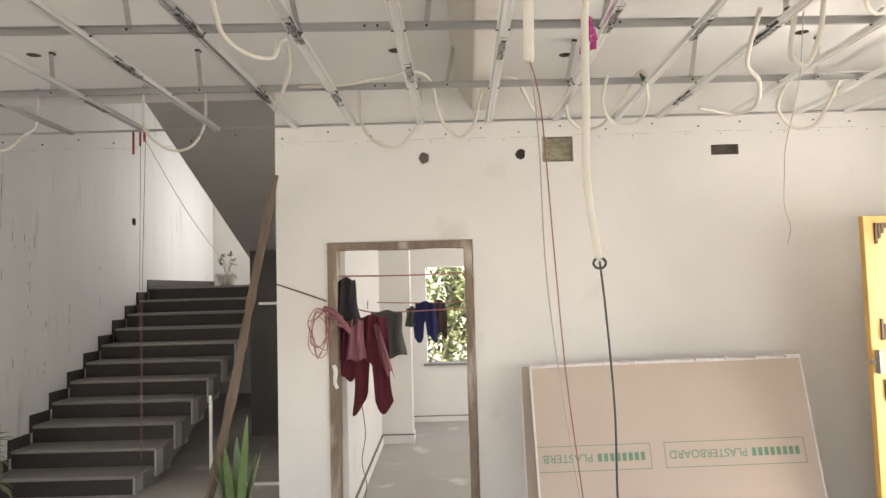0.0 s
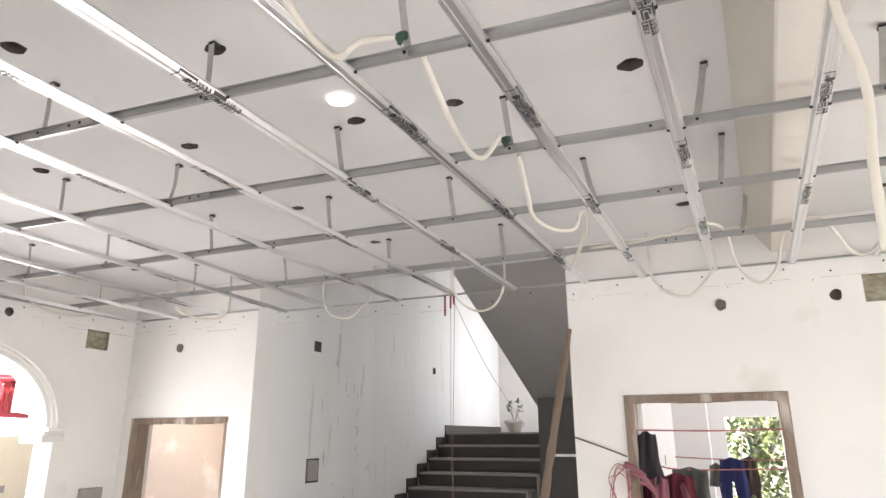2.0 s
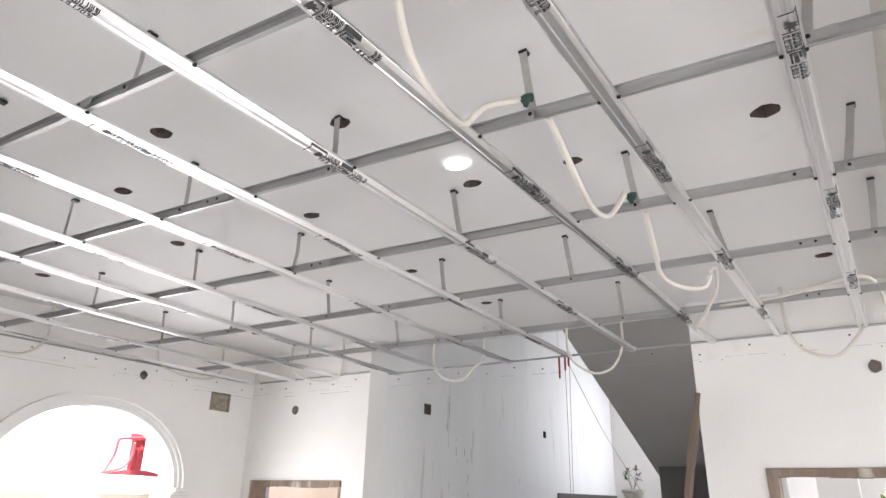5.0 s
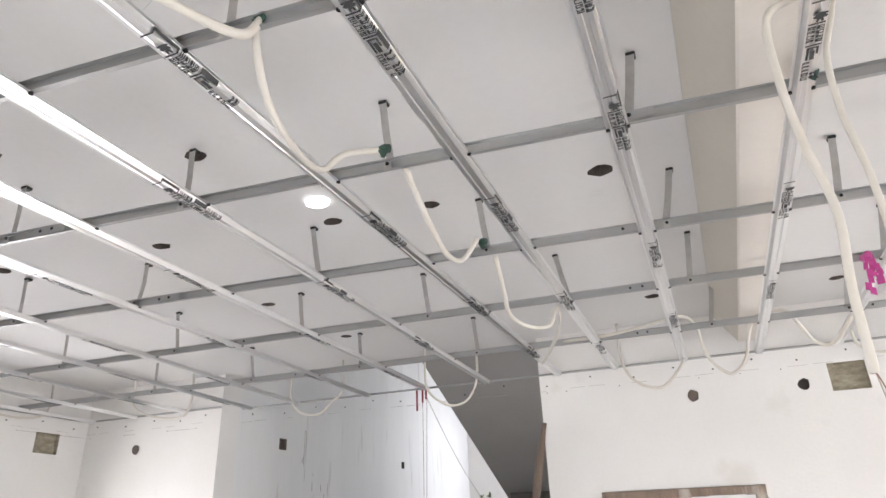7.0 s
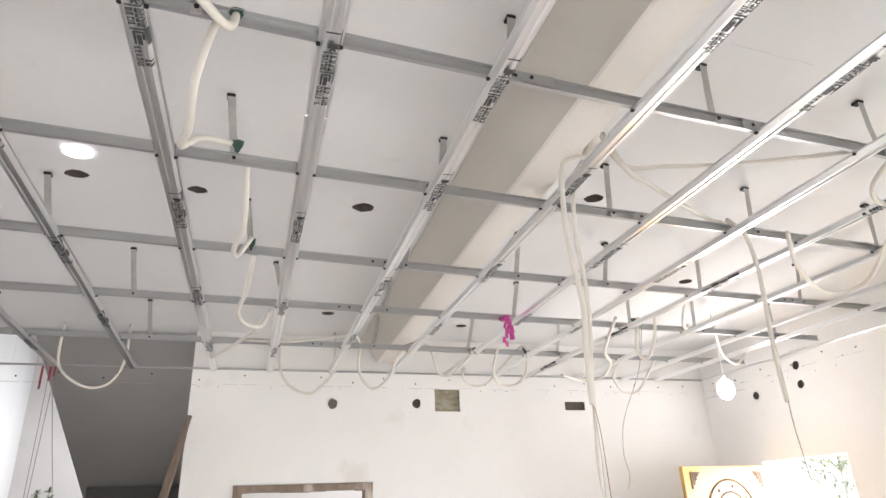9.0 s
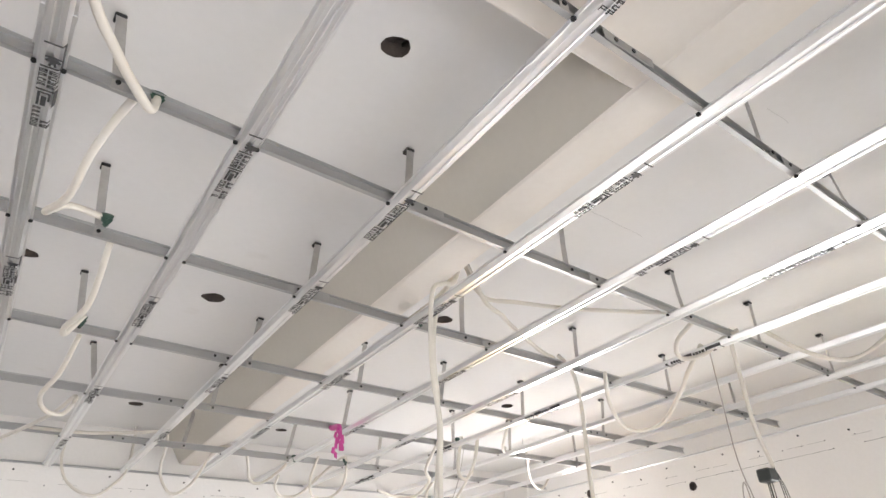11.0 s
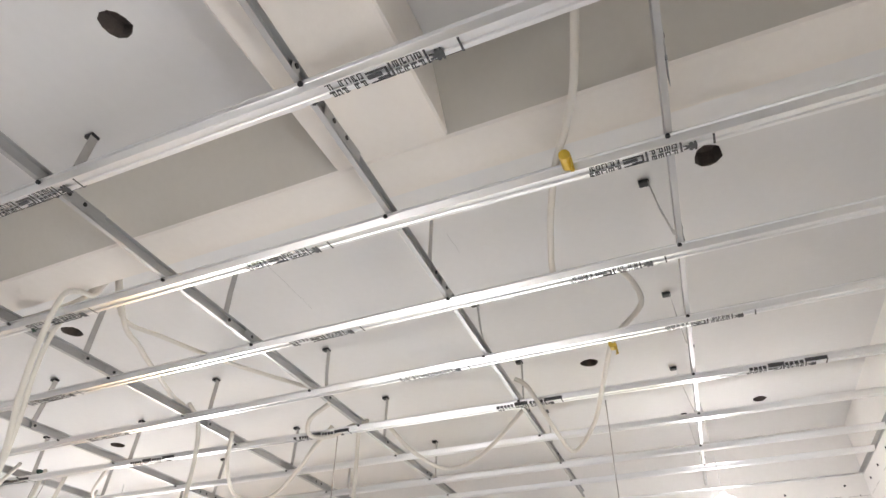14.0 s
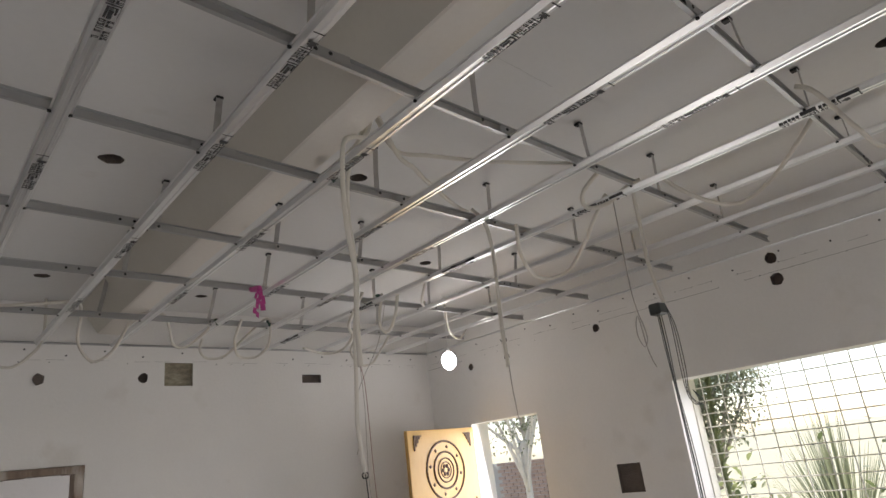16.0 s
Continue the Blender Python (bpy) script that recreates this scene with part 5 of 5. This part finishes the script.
# ---- plants ----
def leaf_blade(V, F, base, tip, sag, width, n=6, twist=0.0):
    base, tip = Vector(base), Vector(tip)
    d = tip - base
    side = d.cross(Vector((0, 0, 1)))
    if side.length < 1e-4:
        side = Vector((1, 0, 0))
    side.normalize()
    side = (side + twist * Vector((0, 0, 1))).normalized()
    s = len(V)
    for k in range(n + 1):
        t = k / n
        p = base + d * t + Vector((0, 0, sag * 4 * t * (1 - t)))
        w = width * (math.sin(math.pi * min(t * .85 + .15, 1)) ** .8 + .03)
        V += [p - side * w, p + side * w]
    for k in range(n):
        F.append((s + 2 * k, s + 2 * k + 1, s + 2 * k + 3, s + 2 * k + 2))


def raw(name, V, F, mat, parent=None, kind=""):
    me = bpy.data.meshes.new(name)
    me.from_pydata([tuple(v) for v in V], [], F)
    me.materials.append(mat)
    ob = new(name, me)
    if parent is not None:
        ob.parent = parent
        ob.matrix_parent_inverse = parent.matrix_world.inverted()
    if kind:
        tagged(ob, kind=kind)
    return ob


def pot(t, x, y, z, r, h, mat):
    bm = bmesh.new()
    prof = [(.62, 0), (.95, .75), (1.06, .78), (1.06, 1.0), (.92, 1.0), (.85, .8)]
    n = 18
    rings = [[bm.verts.new((x + r * p * math.cos(2 * math.pi * k / n), y + r * p * math.sin(2 * math.pi * k / n), z + h * q)) for k in range(n)] for p, q in prof]
    for a, b in zip(rings, rings[1:]):
        for k in range(n):
            bm.faces.new((a[k], a[(k + 1) % n], b[(k + 1) % n], b[k]))
    bm.faces.new(rings[0]); bm.faces.new(rings[-1])
    part("pot", bm, mat, t, smooth=False)


def palm(x, y, z, height, spread, seed, label, fronds=14):
    r = random.Random(seed)
    t = thing("palm_plant", label, "plant", (x, y, z), "potted palms")
    pot(t, x, y, z, .15, .24, CLAY)
    for f in range(fronds):
        a = 2 * math.pi * f / fronds + r.uniform(-.3, .3)
        up = r.uniform(.55, 1.0)
        out = spread * r.uniform(.6, 1.1) * (1.15 - .4 * up)
        stem = [Vector((x + .03 * math.cos(a), y + .03 * math.sin(a), z + .2)), Vector((x + out * .25 * math.cos(a), y + out * .25 * math.sin(a), z + height * up * .6)),
                Vector((x + out * .65 * math.cos(a), y + out * .65 * math.sin(a), z + height * up * .95)), Vector((x + out * math.cos(a), y + out * math.sin(a), z + height * up * .82))]
        bm = bmesh.new()
        tube(bm, stem, .006, 5, 5, r1=.002)
        fr = part("frond", bm, LEAF_PALE, t, smooth=True)
        V, F = [], []
        path = smooth_path(stem, 9)
        for k, p in enumerate(path[8:]):
            tt = k / (len(path) - 8)
            d = (path[min(k + 9, len(path) - 1)] - path[k + 7]).normalized()
            side = d.cross(Vector((0, 0, 1))).normalized()
            ln = .20 * math.sin(math.pi * (.12 + .8 * tt)) + .03
            for s in (-1, 1):
                leaf_blade(V, F, p, p + side * s * ln * .8 + d * ln * .7 + Vector((0, 0, -.05 * r.random())), .02, .009, 4, .3 * s)
        raw("foliage", V, F, LEAF_GREYISH if f % 3 else LEAF_DARK, fr, "stuff")
    return t


palm(-3.45, 4.42, 0, 1.12, .58, 3, "green potted palm standing at the stair foot", 16)
palm(-6.8, 4.35, 0, 1.05, .5, 5, "green potted palm behind the arch")
palm(-6.9, 2.75, 0, .82, .45, 8, "low green potted palm behind the arch", 11)

sn = thing("snake_plant", "tall green snake plant in a pot by the stairs", "plant", (-1.62, 4.72, 0))
pot(sn, -1.62, 4.72, 0, .13, .2, POT)
r = random.Random(4)
for k in range(7):
    V, F = [], []
    a = k * .9
    leaf_blade(V, F, (-1.62 + .04 * math.cos(a), 4.72 + .04 * math.sin(a), .16), (-1.62 + .17 * math.cos(a), 4.72 + .13 * math.sin(a), .62 + .36 * r.random()), .03, .032, 9)
    raw("blade", V, F, SNAKE, sn)

pp = thing("potted_plant", "small leafy plant in a white bowl on the landing", "plant", (-3.36, 9.62, LZ))
pot(pp, -3.36, 9.62, LZ, .15, .17, POT)
for k in range(6):
    a = k * 1.05
    tip = Vector((-3.36 + (.08 + .05 * (k % 3)) * math.cos(a), 9.62 + .1 * math.sin(a), LZ + .30 + .06 * (k % 3)))
    bm = bmesh.new()
    tube(bm, [(-3.36, 9.62, LZ + .12), ((-3.36 + tip.x) / 2, (9.62 + tip.y) / 2, LZ + .26), tip], .005, 5, 3)
    st = part("stem", bm, BARK, pp)
    V, F = [], []
    for q in range(9):
        d = Vector((r.uniform(-1, 1), r.uniform(-1, 1), r.uniform(-.3, .7))).normalized() * r.uniform(.04, .075)
        leaf_blade(V, F, tip + d * .2, tip + d * 1.2, .01, .014, 3)
    raw("leaves", V, F, LEAF_DARK, st)

# red chair on the parapet behind the arch
ch = thing("plastic_chair", "red plastic chair standing on the parapet", "chair", (-8.45, 5.3, 2.05))
bm = bmesh.new()
for k in range(5):      # ribbed backrest
    box(bm, -8.56, -8.53 + .006 * (k % 2), 5.20 + .041 * k, 5.236 + .041 * k, 2.10, 2.545 + .012 * math.sin(math.pi * k / 4))
box(bm, -8.57, -8.52, 5.18, 5.42, 2.53, 2.575)
part("backrest", bm, RED_PLASTIC, ch, bevel=.006)
bm = bmesh.new()
prism(bm, [(4.86, 2.052), (5.68, 2.052), (5.70, 2.085), (5.47, 2.125), (5.16, 2.125), (5.04, 2.085), (4.9, 2.07)], Matrix(((0, 0, 1, -8.56), (1, 0, 0, 0), (0, 1, 0, 0), (0, 0, 0, 1))), .05)
part("seat", bm, RED_PLASTIC, ch, bevel=.006)
for pts in ([(-8.5, 5.45, 2.535), (-8.48, 5.2, 2.512), (-8.47, 5.0, 2.49), (-8.46, 4.965, 2.46), (-8.46, 4.95, 2.3), (-8.46, 4.88, 2.14), (-8.46, 4.82, 2.07)], [(-8.5, 5.22, 2.46), (-8.49, 5.2, 2.28), (-8.48, 5.08, 2.14), (-8.47, 4.86, 2.075)]):
    bm = bmesh.new()
    tube(bm, pts, .022, 8, 5)
    part("armrest", bm, RED_PLASTIC, ch, smooth=True)
for y, z in ((3.87, 1.21), (5.06, 1.26)):
    b_ = thing("switch_box", "small grey box let into the porch wall", "switch box", (-8.0, y, z))
    boxes("box_body", [(-8.0, -7.985, y - .07, y + .07, z - .04, z + .04)], GREY_BOX, b_, bevel=.003)

# ---- outside ----
gr = thing("window_grille", "cream painted wire mesh grille outside the window", "grille", (EX + .3, 0.96, .9), kind="structure")
for k in range(15):
    z = .86 + k * .098
    bm = bmesh.new()
    tube(bm, [(EX + .30, -.45, z), (EX + .30, .9, z + .004 * math.sin(k)), (EX + .30, 2.30, z)], .0045, 6, 3)
    part("bar", bm, GRILLE, gr)
for k in range(19):
    y = -.44 + k * .152
    bm = bmesh.new()
    tube(bm, [(EX + .308, y, .82), (EX + .308, y + .006 * math.sin(k * 2), 1.5), (EX + .308, y, 2.27)], .0045, 6, 3)
    part("bar", bm, GRILLE, gr)
boxes("grille_frame", [(EX + .23, EX + .32, 2.20, 2.27, .8, 2.3), (EX + .23, EX + .32, -.47, -.43, .8, 2.3), (EX + .23, EX + .32, -.43, 2.20, .78, .82)], GRILLE, gr)


def clump(name, label, x, y, z, n, height, spread, mat, seed, width=.009):
    r = random.Random(seed)
    t = thing(name, label, "plant", (x, y, -.16))
    pot(t, x, y, -.16, .32, z + .16, CLAY)
    for b in range(n):
        a, q = r.uniform(0, 6.28), r.random() ** .7
        V, F = [], []
        base = (x + .1 * q * math.cos(a), y + .14 * q * math.sin(a), z - .05)
        leaf_blade(V, F, base, (x + spread * q * math.cos(a), y + spread * q * math.sin(a), z + height * (1 - .5 * q * q) * r.uniform(.7, 1.05)), .04, width, 7, r.uniform(-.4, .4))
        raw("blade", V, F, mat, t)
    return t


clump("grass_plant", "tall narrow-leaved green plant outside the window", 4.6, 1.72, .85, 170, 1.1, .55, LEAF_GREYISH, 21, .0055)


def bush(name, label, x, y, z, rx, ry, rz, n, mat, seed, size=.07):
    r = random.Random(seed)
    t = thing(name, label, "shrub", (x, y, -.16))
    bm = bmesh.new()
    for k in range(5):
        a = k * 1.26
        tube(bm, [(x, y, -.16), (x + .3 * rx * math.cos(a), y + .3 * ry * math.sin(a), z - .3 * rz), (x + .7 * rx * math.cos(a), y + .7 * ry * math.sin(a), z + .4 * rz)], .018, 6, 4, r1=.006)
    part("stem", bm, BARK, t)
    V, F = [], []
    for _ in range(n):
        d = Vector((r.gauss(0, .45), r.gauss(0, .45), r.gauss(0, .45)))
        p = Vector((x + rx * d.x, y + ry * d.y, z + rz * d.z))
        o = Vector((r.uniform(-1, 1), r.uniform(-1, 1), r.uniform(-.8, .6))).normalized() * size * r.uniform(.7, 1.4)
        leaf_blade(V, F, p, p + o, .01, size * .28, 3)
    raw("leaves", V, F, mat, t, "stuff")
    return t


bush("shrub", "bright green leafy shrub outside the window", 4.5, 2.45, 1.05, .35, .3, .42, 420, LEAF_PALE, 31, .085)
bush("shrub", "dark leafy vine outside the window", 4.3, .95, 1.15, .3, .45, .5, 320, LEAF_DARK, 32, .08)
vine = thing("vine", "pale climbing vine on the window edge", "plant", (3.78, 2.16, -.16))
bm = bmesh.new()
tube(bm, [(3.74, 2.16, -.16), (3.72, 2.14, .8), (3.73, 2.17, 1.4), (3.72, 2.15, 1.9), (3.74, 2.12, 2.25)], .018, 7, 5, wobble=.4)
part("stem", bm, LEAF_PALE, vine)
V, F = [], []
for k in range(46):
    z = .7 + 1.55 * k / 46
    a = k * 2.1
    leaf_blade(V, F, (3.73, 2.15, z), (3.73 + .06 * math.cos(a), 2.15 + .07 * math.sin(a), z + .04), .01, .016, 3)
raw("leaves", V, F, LEAF_PALE, vine, "stuff")


def tree(x, y, h, cr, seed, bark, leaf_mat, n=2600, label="leafy green tree in the yard", trunk=.13, leaf=.085):
    r = random.Random(seed)
    t = thing("tree", label, "tree", (x, y, -.16), "yard trees")
    bm = bmesh.new()
    top = Vector((x + r.uniform(-.3, .3), y + r.uniform(-.3, .3), h * .45))
    tube(bm, [(x, y, -.2), (x + .05, y - .04, h * .2), top], trunk, 9, 6, r1=trunk * .75, wobble=.3)
    tips = []
    for k in range(7):
        a = 2 * math.pi * k / 7 + r.uniform(-.3, .3)
        e = Vector((x + cr * .7 * math.cos(a), y + cr * .7 * math.sin(a), h * r.uniform(.62, .95)))
        s = Vector((x, y, 0)).lerp(top, r.uniform(.55, 1)); s.z = h * r.uniform(.25, .45)
        mid = s.lerp(e, .5) + Vector((0, 0, .15 * h * r.uniform(-.2, .8)))
        tube(bm, [s, mid, e], trunk * .5, 7, 6, r1=trunk * .12, wobble=.2)
        tips += [mid, e, e.lerp(mid, .5)]
        for _ in range(2):
            e2 = e + Vector((r.uniform(-.5, .5), r.uniform(-.5, .5), r.uniform(-.2, .5))) * cr * .6
            tube(bm, [mid.lerp(e, .6), e2], trunk * .16, 5, 4, r1=trunk * .05)
            tips.append(e2)
    part("trunk", bm, bark, t, smooth=True)
    V, F = [], []
    for _ in range(n):
        c = r.choice(tips)
        p = c + Vector((r.gauss(0, 1), r.gauss(0, 1), r.gauss(0, .8))) * cr * .2
        o = Vector((r.uniform(-1, 1), r.uniform(-1, 1), r.uniform(-1, .4))).normalized() * leaf * r.uniform(.6, 1.3)
        leaf_blade(V, F, p, p + o, .02, leaf * .25, 2)
    raw("crown", V, F, leaf_mat, t, "stuff")
    return t


WHITE_BARK = material("whitewashed_bark", (0.62, 0.59, 0.54), 0.9, second=(0.4, 0.37, 0.33), scale=6, fine=50, bump=0.4)
tree(8.1, 8.15, 4.6, 1.9, 41, WHITE_BARK, LEAF_GREYISH, 6500, "pale-barked branching tree beyond the front door", .085)
for k, (x, y, h, cr) in enumerate(((12.5, 12.0, 6.5, 2.8), (13.5, 8.5, 6.0, 2.6), (10.8, 6.3, 4.8, 1.5), (9.5, 5.0, 3.4, 1.0))):
    tree(x, y, h, cr, 50 + k, BARK, LEAF_GREYISH, 7000, trunk=.09, leaf=.085)
for k, (x, y, h, cr) in enumerate(((-.2, 13.2, 4.6, 2.2), (1.8, 14.5, 5.2, 2.4), (-2.2, 15, 5.2, 2.4))):
    tree(x, y, h, cr, 70 + k, BARK, LEAF if k == 0 else LEAF_DARK, 7000, "dense leafy tree behind the house", .12, .11)

for x, y, z, rx, rz, n, mat, seed in ((-.5, 11.2, 1.3, 1.1, 1.5, 1150, LEAF_PALE, 91), (.5, 11.6, 1.5, 1.1, 1.6, 1500, LEAF_PALE, 92), (-.1, 12.6, 1.0, 2.2, 1.4, 1800, LEAF_DARK, 93)):
    bush("shrub", "dense green garden shrub behind the back window", x, y, z, rx, .8, rz, n, mat, seed, .12)

bw = thing("brick_wall", "low red brick wall across the yard", "wall", (10.4, 9.4, -.16), kind="structure")
boxes("mortar", [(10.42, 10.6, 7.6, 11.2, -.16, 1.70)], FLOOR, bw)
bm = bmesh.new()
box(bm, 0, .03, 0, .215, 0, .065)
BR = finish("brick", bm, BRICK, bevel=.004)
for row in range(22):
    for c in range(12):
        ob = new("brick", BR)
        ob.parent = bw
        ob.matrix_world = UP(10.395, 8.2 + c * .228 + (.114 if row % 2 else 0), .02 + row * .077)
